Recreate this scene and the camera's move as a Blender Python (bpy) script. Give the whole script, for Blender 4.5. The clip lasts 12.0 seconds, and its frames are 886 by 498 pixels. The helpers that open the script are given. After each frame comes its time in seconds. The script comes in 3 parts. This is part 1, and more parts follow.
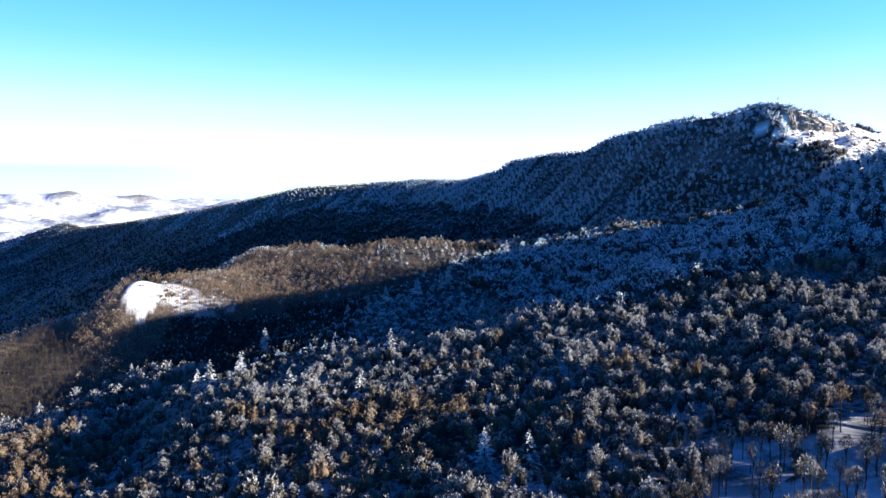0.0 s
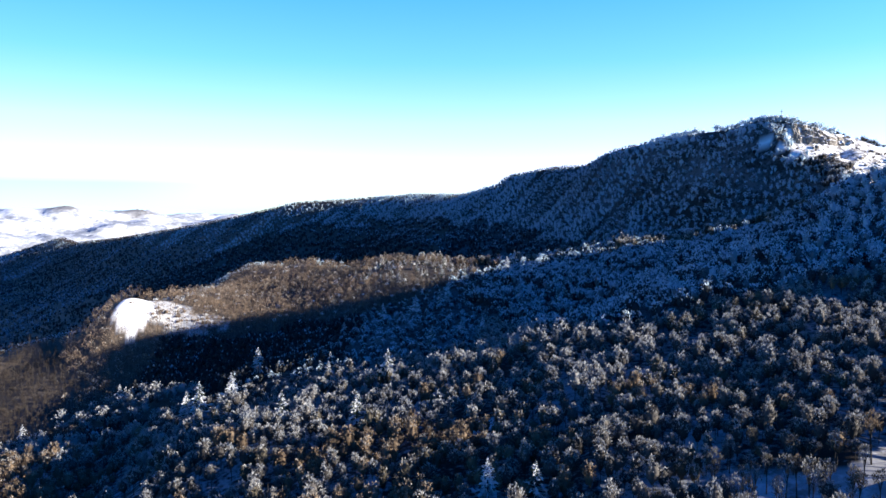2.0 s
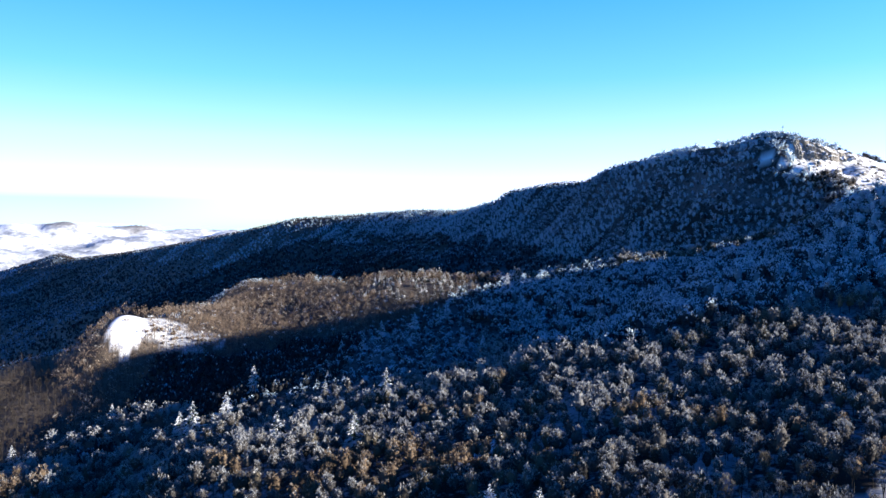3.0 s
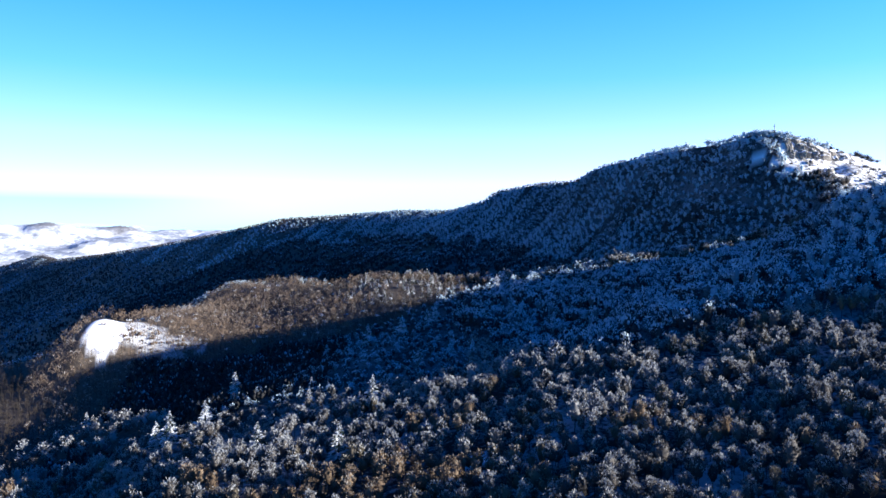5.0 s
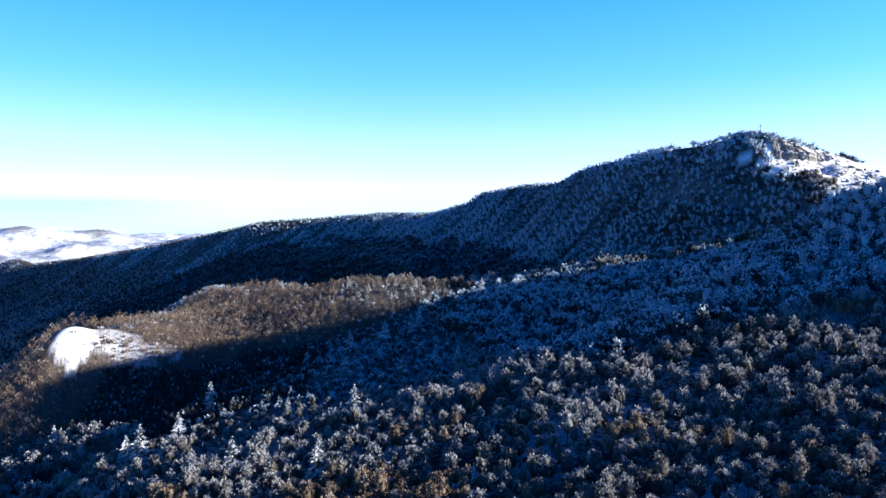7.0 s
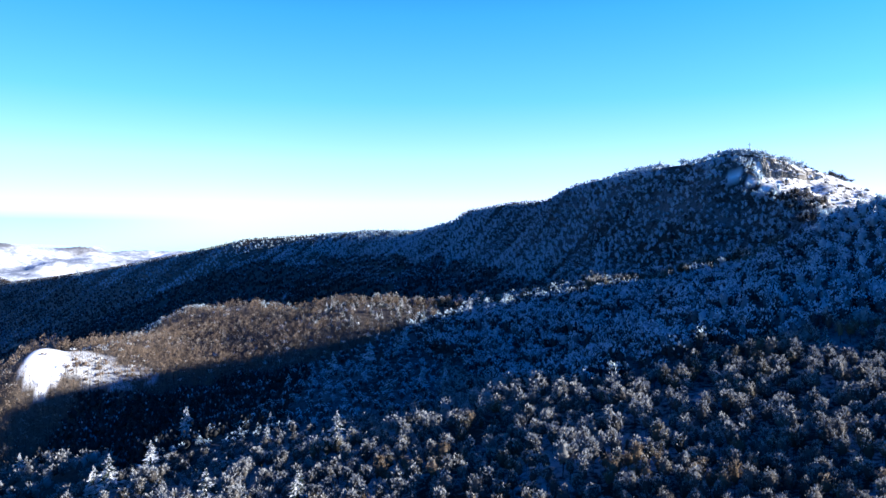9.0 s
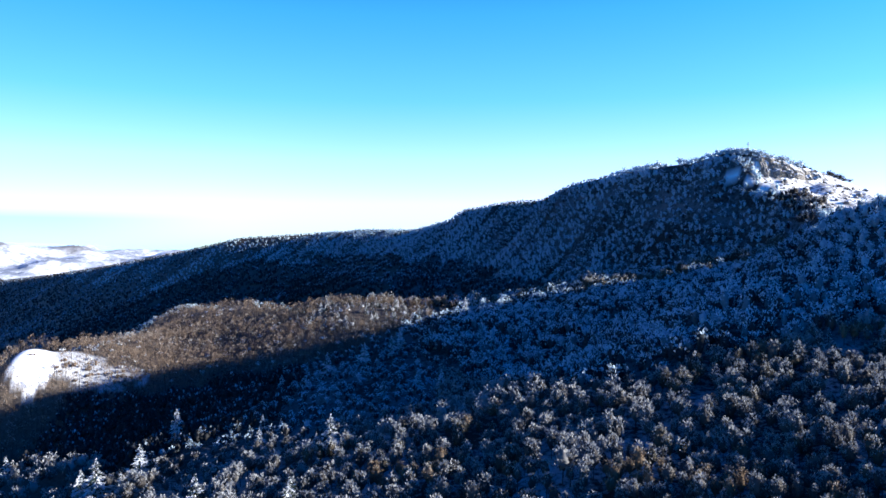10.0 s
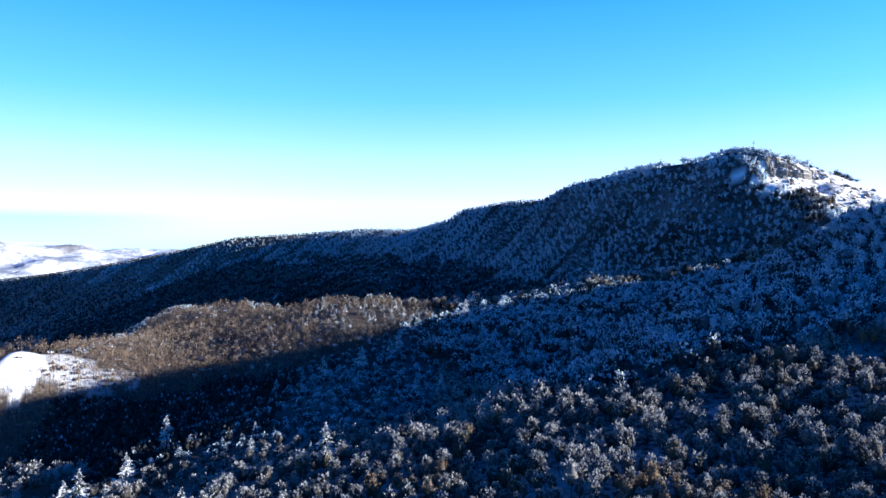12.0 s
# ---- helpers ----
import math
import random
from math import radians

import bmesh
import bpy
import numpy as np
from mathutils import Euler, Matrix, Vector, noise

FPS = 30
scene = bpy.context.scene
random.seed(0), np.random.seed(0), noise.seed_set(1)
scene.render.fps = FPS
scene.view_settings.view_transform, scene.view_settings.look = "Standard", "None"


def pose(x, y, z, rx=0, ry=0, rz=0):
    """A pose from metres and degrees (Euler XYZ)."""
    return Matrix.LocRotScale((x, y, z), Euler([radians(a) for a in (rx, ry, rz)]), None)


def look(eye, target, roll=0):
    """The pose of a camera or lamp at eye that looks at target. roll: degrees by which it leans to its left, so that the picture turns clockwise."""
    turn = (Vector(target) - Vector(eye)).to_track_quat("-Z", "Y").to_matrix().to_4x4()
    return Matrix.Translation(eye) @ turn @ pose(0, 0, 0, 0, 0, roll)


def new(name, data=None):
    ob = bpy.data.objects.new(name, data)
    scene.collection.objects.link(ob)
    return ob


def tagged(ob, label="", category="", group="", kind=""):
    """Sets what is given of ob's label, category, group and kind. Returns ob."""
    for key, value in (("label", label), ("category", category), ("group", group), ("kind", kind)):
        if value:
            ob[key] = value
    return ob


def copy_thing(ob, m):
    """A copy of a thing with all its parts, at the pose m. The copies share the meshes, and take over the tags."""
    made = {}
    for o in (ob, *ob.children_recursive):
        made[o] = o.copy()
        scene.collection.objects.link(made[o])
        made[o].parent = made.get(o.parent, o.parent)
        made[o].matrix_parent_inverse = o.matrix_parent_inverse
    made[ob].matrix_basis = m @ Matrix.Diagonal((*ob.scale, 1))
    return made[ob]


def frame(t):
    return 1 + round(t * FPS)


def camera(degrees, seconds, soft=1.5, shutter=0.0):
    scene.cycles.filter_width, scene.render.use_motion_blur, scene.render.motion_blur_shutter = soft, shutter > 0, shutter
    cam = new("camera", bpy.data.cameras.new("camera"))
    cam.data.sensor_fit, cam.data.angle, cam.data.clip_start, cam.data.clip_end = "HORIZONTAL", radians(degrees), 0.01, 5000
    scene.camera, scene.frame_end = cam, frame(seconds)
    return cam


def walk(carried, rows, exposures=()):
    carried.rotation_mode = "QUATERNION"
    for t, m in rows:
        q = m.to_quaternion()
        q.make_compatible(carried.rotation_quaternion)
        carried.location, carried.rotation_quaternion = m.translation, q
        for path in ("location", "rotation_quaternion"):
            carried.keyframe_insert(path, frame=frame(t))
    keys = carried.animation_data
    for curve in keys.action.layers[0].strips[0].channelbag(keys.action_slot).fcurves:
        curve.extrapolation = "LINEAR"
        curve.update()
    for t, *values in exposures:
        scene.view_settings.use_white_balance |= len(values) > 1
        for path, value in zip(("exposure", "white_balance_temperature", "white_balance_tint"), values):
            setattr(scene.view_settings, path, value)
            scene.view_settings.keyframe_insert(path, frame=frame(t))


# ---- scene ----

# ---------------------------------------------------------------- camera: a slow straight flight, tilting up and turning right
cam = camera(64.0, 12.0, soft=1.5)
walk(cam, [
    (0.0, pose(0.01, 0.09, 120.11, 85.720, -0.071, -0.009)),
    (0.5, pose(-0.12, 2.65, 120.13, 85.705, -0.038, -0.009)),
    (1.0, pose(-0.25, 5.20, 120.16, 85.710, -0.021, -0.028)),
    (1.5, pose(-0.38, 7.74, 120.19, 85.746, -0.024, -0.109)),
    (2.0, pose(-0.51, 10.28, 120.21, 86.892, -0.041, -0.165)),
    (2.5, pose(-0.63, 12.81, 120.23, 88.172, -0.069, -0.230)),
    (3.0, pose(-0.75, 15.34, 120.25, 88.177, -0.071, -0.248)),
    (3.2, pose(-0.80, 16.34, 120.26, 88.193, -0.063, -0.277)),
    (5.0, pose(-1.18, 25.38, 120.34, 88.202, -0.007, -1.286)),
    (5.5, pose(-1.28, 27.87, 120.37, 88.211, 0.036, -1.624)),
    (6.0, pose(-1.36, 30.36, 120.39, 88.224, 0.124, -1.989)),
    (6.5, pose(-1.45, 32.85, 120.42, 88.213, 0.174, -2.358)),
    (7.0, pose(-1.52, 35.33, 120.45, 88.380, 0.200, -2.690)),
    (7.2, pose(-1.55, 36.32, 120.46, 88.623, 0.177, -2.778)),
    (9.0, pose(-1.74, 45.22, 120.59, 89.838, 0.087, -3.856)),
    (9.5, pose(-1.77, 47.68, 120.63, 89.800, 0.037, -4.162)),
    (10.0, pose(-1.80, 50.14, 120.68, 89.791, -0.051, -4.241)),
    (10.5, pose(-1.81, 52.60, 120.73, 89.784, -0.071, -4.276)),
    (11.0, pose(-1.81, 55.05, 120.78, 89.770, -0.107, -4.296)),
    (11.5, pose(-1.80, 57.51, 120.84, 89.760, -0.128, -4.327)),
    (12.0, pose(-1.78, 59.96, 120.90, 89.779, -0.173, -4.371)),
], exposures=[(0.0, 1.70, 6700, 10), (1.5, 1.70, 6700, 10), (3.2, 1.64, 6500, 10), (5.0, 1.58, 6150, 10), (7.2, 1.58, 6150, 10), (9.0, 1.58, 6000, 10), (12.0, 1.58, 6000, 10)])

# ---------------------------------------------------------------- light: low winter sun from the right, clear sky
SUN_EL, SUN_AZ = radians(14.0), radians(101.0)      # azimuth clockwise from +y
world = bpy.data.worlds.new("world")
scene.world = world
world.use_nodes = True
wn, wl = world.node_tree.nodes, world.node_tree.links
wn.clear()
sky = wn.new("ShaderNodeTexSky")
sky.sky_type = "NISHITA"
sky.sun_disc = False
sky.sun_elevation, sky.sun_rotation = SUN_EL, SUN_AZ
sky.altitude, sky.air_density, sky.dust_density, sky.ozone_density = 900, 1.0, 0.0, 3.0
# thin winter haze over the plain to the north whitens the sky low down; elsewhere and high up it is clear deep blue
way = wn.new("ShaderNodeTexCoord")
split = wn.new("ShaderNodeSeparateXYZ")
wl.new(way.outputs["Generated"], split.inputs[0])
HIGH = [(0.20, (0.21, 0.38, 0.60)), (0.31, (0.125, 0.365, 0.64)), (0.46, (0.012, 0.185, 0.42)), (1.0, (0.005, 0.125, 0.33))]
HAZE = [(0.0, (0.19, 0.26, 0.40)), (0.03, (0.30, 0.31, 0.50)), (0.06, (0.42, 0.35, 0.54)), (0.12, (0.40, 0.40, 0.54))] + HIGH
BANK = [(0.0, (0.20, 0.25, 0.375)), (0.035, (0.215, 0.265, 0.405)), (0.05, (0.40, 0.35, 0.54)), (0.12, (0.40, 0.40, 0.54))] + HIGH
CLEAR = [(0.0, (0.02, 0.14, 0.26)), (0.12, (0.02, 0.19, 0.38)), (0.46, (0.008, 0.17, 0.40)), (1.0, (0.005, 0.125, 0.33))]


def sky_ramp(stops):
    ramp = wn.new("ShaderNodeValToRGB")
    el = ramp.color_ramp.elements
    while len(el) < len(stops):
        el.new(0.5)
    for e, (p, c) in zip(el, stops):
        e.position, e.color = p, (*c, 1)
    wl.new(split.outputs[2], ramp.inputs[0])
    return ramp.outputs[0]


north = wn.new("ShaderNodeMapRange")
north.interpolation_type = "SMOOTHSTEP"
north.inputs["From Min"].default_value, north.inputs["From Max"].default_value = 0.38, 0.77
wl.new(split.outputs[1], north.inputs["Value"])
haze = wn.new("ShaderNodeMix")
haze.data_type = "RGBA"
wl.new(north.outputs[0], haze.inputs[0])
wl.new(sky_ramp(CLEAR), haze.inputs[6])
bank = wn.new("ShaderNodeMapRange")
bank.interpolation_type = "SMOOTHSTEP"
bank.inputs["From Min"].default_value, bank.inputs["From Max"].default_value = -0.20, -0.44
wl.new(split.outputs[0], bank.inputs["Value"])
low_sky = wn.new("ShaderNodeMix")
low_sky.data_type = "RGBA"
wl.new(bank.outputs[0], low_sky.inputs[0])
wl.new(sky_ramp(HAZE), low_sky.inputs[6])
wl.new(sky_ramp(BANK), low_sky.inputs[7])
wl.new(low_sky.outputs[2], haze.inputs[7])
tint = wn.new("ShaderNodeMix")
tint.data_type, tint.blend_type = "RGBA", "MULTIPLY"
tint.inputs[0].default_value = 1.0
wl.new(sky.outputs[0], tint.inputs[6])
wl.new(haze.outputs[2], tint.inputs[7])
bg = wn.new("ShaderNodeBackground")
wout = wn.new("ShaderNodeOutputWorld")
core = wn.new("ShaderNodeMapRange")       # the haze is brightest due north
core.inputs["From Min"].default_value, core.inputs["From Max"].default_value = 0.70, 0.97
core.inputs["To Min"].default_value, core.inputs["To Max"].default_value = 0.205, 0.265
wl.new(split.outputs[1], core.inputs["Value"])
glow = wn.new("ShaderNodeMath")          # and a little brighter towards the sun
glow.operation = "MULTIPLY_ADD"
glow.inputs[1].default_value = 0.048
wl.new(split.outputs[0], glow.inputs[0])
wl.new(core.outputs[0], glow.inputs[2])
wl.new(glow.outputs[0], bg.inputs["Strength"])
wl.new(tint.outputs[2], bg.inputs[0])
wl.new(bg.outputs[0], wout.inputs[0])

sun = new("sun", bpy.data.lights.new("sun", "SUN"))
sun.data.energy, sun.data.angle, sun.data.color = 5.0, radians(0.5), (1.0, 0.935, 0.84)
to_sun = Vector((math.sin(SUN_AZ) * math.cos(SUN_EL), math.cos(SUN_AZ) * math.cos(SUN_EL), math.sin(SUN_EL)))
sun.matrix_world = look((300, -200, 600), Vector((300, -200, 600)) - to_sun)


# ---------------------------------------------------------------- materials
class Mat:
    """Small builder for node materials."""

    def __init__(self, name, roughness=0.8, specular=0.2):
        self.m = bpy.data.materials.new(name)
        self.m.use_nodes = True
        self.n, self.l = self.m.node_tree.nodes, self.m.node_tree.links
        self.b = self.n["Principled BSDF"]
        self.b.inputs["Roughness"].default_value = roughness
        self.b.inputs["Specular IOR Level"].default_value = specular

    def noise(self, scale, detail=4.0, rough=0.55, coord=None):
        nd = self.n.new("ShaderNodeTexNoise")
        nd.inputs["Scale"].default_value, nd.inputs["Detail"].default_value, nd.inputs["Roughness"].default_value = scale, detail, rough
        if coord is None:
            coord = self.n.new("ShaderNodeNewGeometry").outputs["Position"]
        self.l.new(coord, nd.inputs["Vector"])
        return nd.outputs["Fac"]

    def ramp(self, fac, stops):
        nd = self.n.new("ShaderNodeValToRGB")
        el = nd.color_ramp.elements
        while len(el) < len(stops):
            el.new(0.5)
        for e, (p, c) in zip(el, stops):
            e.position, e.color = p, (*c, 1) if not isinstance(c, float) else (c, c, c, 1)
        self.l.new(fac, nd.inputs[0])
        return nd.outputs[0]

    def mix(self, fac, a, b):
        nd = self.n.new("ShaderNodeMix")
        nd.data_type = "RGBA"
        for sock, val in ((nd.inputs[0], fac), (nd.inputs[6], a), (nd.inputs[7], b)):
            if hasattr(val, "is_output"):
                self.l.new(val, sock)
            else:
                sock.default_value = (*val, 1) if isinstance(val, tuple) else val
        return nd.outputs[2]

    def math(self, op, a, b, clamp=False):
        nd = self.n.new("ShaderNodeMath")
        nd.operation, nd.use_clamp = op, clamp
        for sock, val in zip(nd.inputs, (a, b)):
            if hasattr(val, "is_output"):
                self.l.new(val, sock)
            else:
                sock.default_value = val
        return nd.outputs[0]

    def colour(self, sock):
        self.l.new(sock, self.b.inputs["Base Color"])
        return self

    def bump(self, height, strength, distance):
        nd = self.n.new("ShaderNodeBump")
        nd.inputs["Strength"].default_value, nd.inputs["Distance"].default_value = strength, distance
        self.l.new(height, nd.inputs["Height"])
        self.l.new(nd.outputs[0], self.b.inputs["Normal"])
        return self


def island(m):
    return m.n.new("ShaderNodeNewGeometry").outputs["Random Per Island"]


def snow_ground_material():
    """Open snow, and under the trees litter and brush, darkened for the shade among them, with a little snow between.
    """
    m = Mat("snow_ground", 0.75)
    big, fine = m.noise(0.03, 5), m.noise(0.5, 6, 0.65)
    cover = m.n.new("ShaderNodeAttribute")
    cover.attribute_name = "cover"
    floor_snow = m.ramp(m.math("ADD", m.math("MULTIPLY", big, 0.5), m.math("MULTIPLY", fine, 0.5)), [(0.46, 0.0), (0.56, 0.8)])
    dusted = m.n.new("ShaderNodeAttribute")
    dusted.attribute_name = "dusted"
    floor_snow = m.math("MULTIPLY", floor_snow, dusted.outputs["Fac"])
    litter = m.n.new("ShaderNodeAttribute")
    litter.attribute_name = "litter"
    leaves = m.mix(fine, (0.050, 0.038, 0.028), (0.150, 0.118, 0.090))
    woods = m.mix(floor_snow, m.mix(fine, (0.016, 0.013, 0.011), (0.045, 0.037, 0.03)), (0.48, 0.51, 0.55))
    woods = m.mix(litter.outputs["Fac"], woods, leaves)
    far, wide = m.noise(0.028, 8, 0.75), m.noise(0.005, 5, 0.65)
    stubble = m.ramp(m.math("ADD", m.math("MULTIPLY", far, 0.6), m.math("MULTIPLY", wide, 0.4)), [(0.44, 0.0), (0.55, 0.85)])
    rocks = m.ramp(m.noise(0.17, 7, 0.75), [(0.48, 0.0), (0.55, 0.85)])
    open_snow = m.mix(stubble, (0.80, 0.82, 0.85), (0.20, 0.22, 0.25))
    stony = m.n.new("ShaderNodeAttribute")
    stony.attribute_name = "stony"
    near_snow = m.mix(m.math("MULTIPLY", rocks, stony.outputs["Fac"]), (0.80, 0.82, 0.85), (0.075, 0.062, 0.050))
    reach = m.n.new("ShaderNodeAttribute")
    reach.attribute_name = "plain"
    open_snow = m.mix(reach.outputs["Fac"], near_snow, open_snow)
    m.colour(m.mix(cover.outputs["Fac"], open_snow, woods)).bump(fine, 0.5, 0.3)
    return m.m


def twig_material(name, dark, pale, snow, low, high):
    """Crown of bare twigs. Each tree has a tone of its own: how much frost its twigs carry, from low to high; it also
    carries the painted shading of crowns.
    """
    m = Mat(name, 0.85, 0.1)
    r = island(m)
    tone = m.n.new("ShaderNodeAttribute")
    tone.attribute_name = "tone"
    info = m.n.new("ShaderNodeObjectInfo")
    t = m.math("ADD", tone.outputs["Fac"], m.math("MULTIPLY", info.outputs["Random"], 0.45))
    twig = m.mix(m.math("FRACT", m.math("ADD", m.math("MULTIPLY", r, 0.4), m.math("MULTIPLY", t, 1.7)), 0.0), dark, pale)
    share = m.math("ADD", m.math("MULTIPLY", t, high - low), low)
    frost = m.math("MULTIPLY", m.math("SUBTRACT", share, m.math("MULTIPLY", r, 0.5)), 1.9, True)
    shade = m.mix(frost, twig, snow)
    m.colour(shade)
    # twigs are thin: part of the light comes through to the other side
    thin_twig, both = m.n.new("ShaderNodeBsdfTranslucent"), m.n.new("ShaderNodeMixShader")
    m.l.new(shade, thin_twig.inputs["Color"])
    both.inputs[0].default_value = 0.22
    m.l.new(m.b.outputs[0], both.inputs[1])
    m.l.new(thin_twig.outputs[0], both.inputs[2])
    m.l.new(both.outputs[0], m.n["Material Output"].inputs["Surface"])
    return m.m


def bark_material():
    m = Mat("bark", 0.9, 0.1)
    m.colour(m.mix(m.noise(3.0), (0.022, 0.019, 0.016), (0.070, 0.060, 0.052)))
    return m.m


def rock_material():
    m = Mat("cliff_rock", 0.9, 0.15)
    g = m.n.new("ShaderNodeNewGeometry")
    stretch = m.n.new("ShaderNodeMapping")
    stretch.inputs["Scale"].default_value = (1.6, 1.6, 0.5)
    m.l.new(g.outputs["Position"], stretch.inputs["Vector"])
    fine = m.noise(0.55, 8, 0.75, stretch.outputs[0])
    col = m.ramp(fine, [(0.34, (0.05, 0.045, 0.04)), (0.45, (0.20, 0.18, 0.15)), (0.66, (0.42, 0.385, 0.34))])
    sep = m.n.new("ShaderNodeSeparateXYZ")
    m.l.new(g.outputs["Normal"], sep.inputs[0])
    snow = m.ramp(sep.outputs[2], [(0.45, 0.0), (0.6, 1.0)])
    m.colour(m.mix(snow, col, (0.8, 0.82, 0.86))).bump(fine, 0.9, 0.8)
    return m.m


MAT_SNOW = snow_ground_material()
MAT_BARK = bark_material()
MAT_FROST = twig_material("frosted_twigs", (0.044, 0.041, 0.039), (0.130, 0.119, 0.109), (0.305, 0.31, 0.312), -0.24, 0.82)
MAT_RIME = twig_material("rimed_twigs", (0.018, 0.022, 0.026), (0.070, 0.080, 0.088), (0.46, 0.57, 0.64), -0.16, 1.0)
MAT_DIM = twig_material("dim_rimed_twigs", (0.016, 0.017, 0.018), (0.050, 0.050, 0.052), (0.30, 0.38, 0.46), -0.60, 0.55)
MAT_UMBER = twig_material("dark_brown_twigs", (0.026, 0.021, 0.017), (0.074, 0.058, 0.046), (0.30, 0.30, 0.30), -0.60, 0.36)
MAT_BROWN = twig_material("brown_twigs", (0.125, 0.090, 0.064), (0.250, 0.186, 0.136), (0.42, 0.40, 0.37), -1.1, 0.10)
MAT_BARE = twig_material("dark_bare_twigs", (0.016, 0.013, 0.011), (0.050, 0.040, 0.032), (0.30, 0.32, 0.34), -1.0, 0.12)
MAT_OLIVE = twig_material("olive_twigs", (0.050, 0.043, 0.032), (0.135, 0.115, 0.085), (0.36, 0.36, 0.35), -0.45, 0.50)
MAT_RUST = twig_material("rusty_leaves", (0.092, 0.066, 0.045), (0.220, 0.159, 0.106), (0.32, 0.30, 0.27), -0.75, 0.22)
MAT_HOAR = twig_material("hoar_twigs", (0.04, 0.045, 0.05), (0.12, 0.13, 0.14), (0.55, 0.66, 0.74), 0.15, 1.1)
MAT_CONIFER = twig_material("snowy_needles", (0.014, 0.024, 0.019), (0.025, 0.04, 0.03), (0.64, 0.66, 0.68), -0.05, 1.05)
MAT_YOUNG = twig_material("young_needles", (0.014, 0.024, 0.018), (0.032, 0.048, 0.034), (0.62, 0.63, 0.64), -0.25, 0.8)
MAT_ROCK = rock_material()


# ---------------------------------------------------------------- the lie of the land (heights over the camera's level, plus BASE)
BASE = 120.0
RIDGE = np.array([(460, 600, 8), (331, 530, 43), (297, 520, 52), (264, 512, 58), (244, 510, 63), (228, 525, 63), (221, 548, 60), (197, 610, 60),
                  (168, 700, 56), (154, 755, 45), (125, 820, 46), (85, 880, 40), (75, 890, 28), (36, 980, 19), (5, 1050, 20), (-38, 1100, 22),
                  (-97, 1150, 18), (-241, 1250, 11), (-420, 1450, -17), (-656, 1700, -51), (-914, 2000, -79), (-1150, 2250, -103),
                  (-1274, 2400, -92), (-1690, 2700, -194), (-2300, 3000, -260)], float)
SPUR = np.array([(-700, 60), (-440, 230), (-330, 315), (-245, 395), (-198, 412), (-166, 470), (-150, 560), (-90, 520), (-32, 480), (47, 472),
                 (122, 444), (163, 434), (215, 432), (300, 440), (500, 420)], float)
# bumps and hollows: place, radius, height
SPUR_HILLS = [(-177, 394, 18, 17.9), (-165, 425, 45, 18.6), (-150, 550, 60, 18.5), (-60, 470, 50, 4), (-88, 455, 22, 2.5),
              (-25, 470, 40, 10.2), (-150, 318, 50, -8.6), (-60, 400, 45, -4.3), (-60, 200, 60, 2.2), (-200, 370, 40, 3.5),
              (-95, 522, 36, 8), (-114, 234, 22, -5), (-236, 390, 24, 9), (-262, 365, 34, 14), (-212, 400, 20, 10), (-166, 475, 48, 8),
              (-163, 410, 18, 5), (-53, 208, 22, 4), (-128, 207, 22, 3), (-104, 216, 18, -4), (-88, 254, 16, 3), (-74, 222, 14, 2), (-8, 262, 22, 1.5), (40, 271, 17, 4.5),
              (-135, 268, 12, -4.5), (-126, 288, 12, -4.5), (-112, 301, 12, -4), (-137, 327, 15, 4.5), (-58, 253, 9, -3), (-140, 228, 16, 5.5)]
SLOPE_HILLS = [(40, 460, 50, -5), (122, 435, 45, -3.2), (170, 425, 40, -5), (225, 412, 40, -3), (0, 385, 45, -2.1),
               (45, 335, 45, -11.4), (100, 290, 45, 3.5), (140, 300, 45, 7.4), (140, 250, 45, -1.7), (60, 160, 60, 0.9),
               (215, 335, 45, 22), (204, 350, 36, 6.5), (240, 447, 18, 11), (122, 441, 16, 3), (160, 432, 16, 3.5), (193, 433, 16, 4.5)]
HILLS = SPUR_HILLS + SLOPE_HILLS


RIDGE[5:20, 2] += 2.5
# the shoulder's rise above the slope, from south to north
SHOULDER = np.array([(197, 0), (205, 19), (210, 26), (214, 31.5), (218, 34), (226, 34), (231, 31.5), (236, 31.5), (240, 37.5), (251, 38.5), (258, 41), (266, 46.5), (271, 48.5), (276, 50), (284, 55), (290, 58),
                     (301, 51), (313, 45), (325, 36.5), (341, 30.5), (353, 30), (372, 27.2), (383, 20), (389, 8), (396, 0)], float)


def line_field(x, y, nodes):
    """Signed distance to a polyline (positive on its left) and how far along it, in nodes."""
    best, along, side, sure = np.full(x.shape, 1e9), np.zeros(x.shape), np.ones(x.shape), np.zeros(x.shape)
    for i in range(len(nodes) - 1):
        ax, ay, bx, by = *nodes[i][:2], *nodes[i + 1][:2]
        dx, dy = bx - ax, by - ay
        f = np.clip(((x - ax) * dx + (y - ay) * dy) / (dx * dx + dy * dy), 0, 1)
        d = np.hypot(x - ax - f * dx, y - ay - f * dy)
        across = (dx * (y - ay) - dy * (x - ax)) / math.hypot(dx, dy)
        near = (d < best - 1e-6) | ((d < best + 1e-6) & (np.abs(across) > sure))
        best, along = np.where(near, np.minimum(d, best), best), np.where(near, i + f, along)
        side, sure = np.where(near, np.sign(across + 1e-9), side), np.where(near, np.abs(across), sure)
    return best * side, along


_rng = np.random.default_rng(7)
_WAVES = [(k, _rng.uniform(0, 6.283), _rng.uniform(0, 6.283)) for k in np.geomspace(0.01, 0.4, 30)]


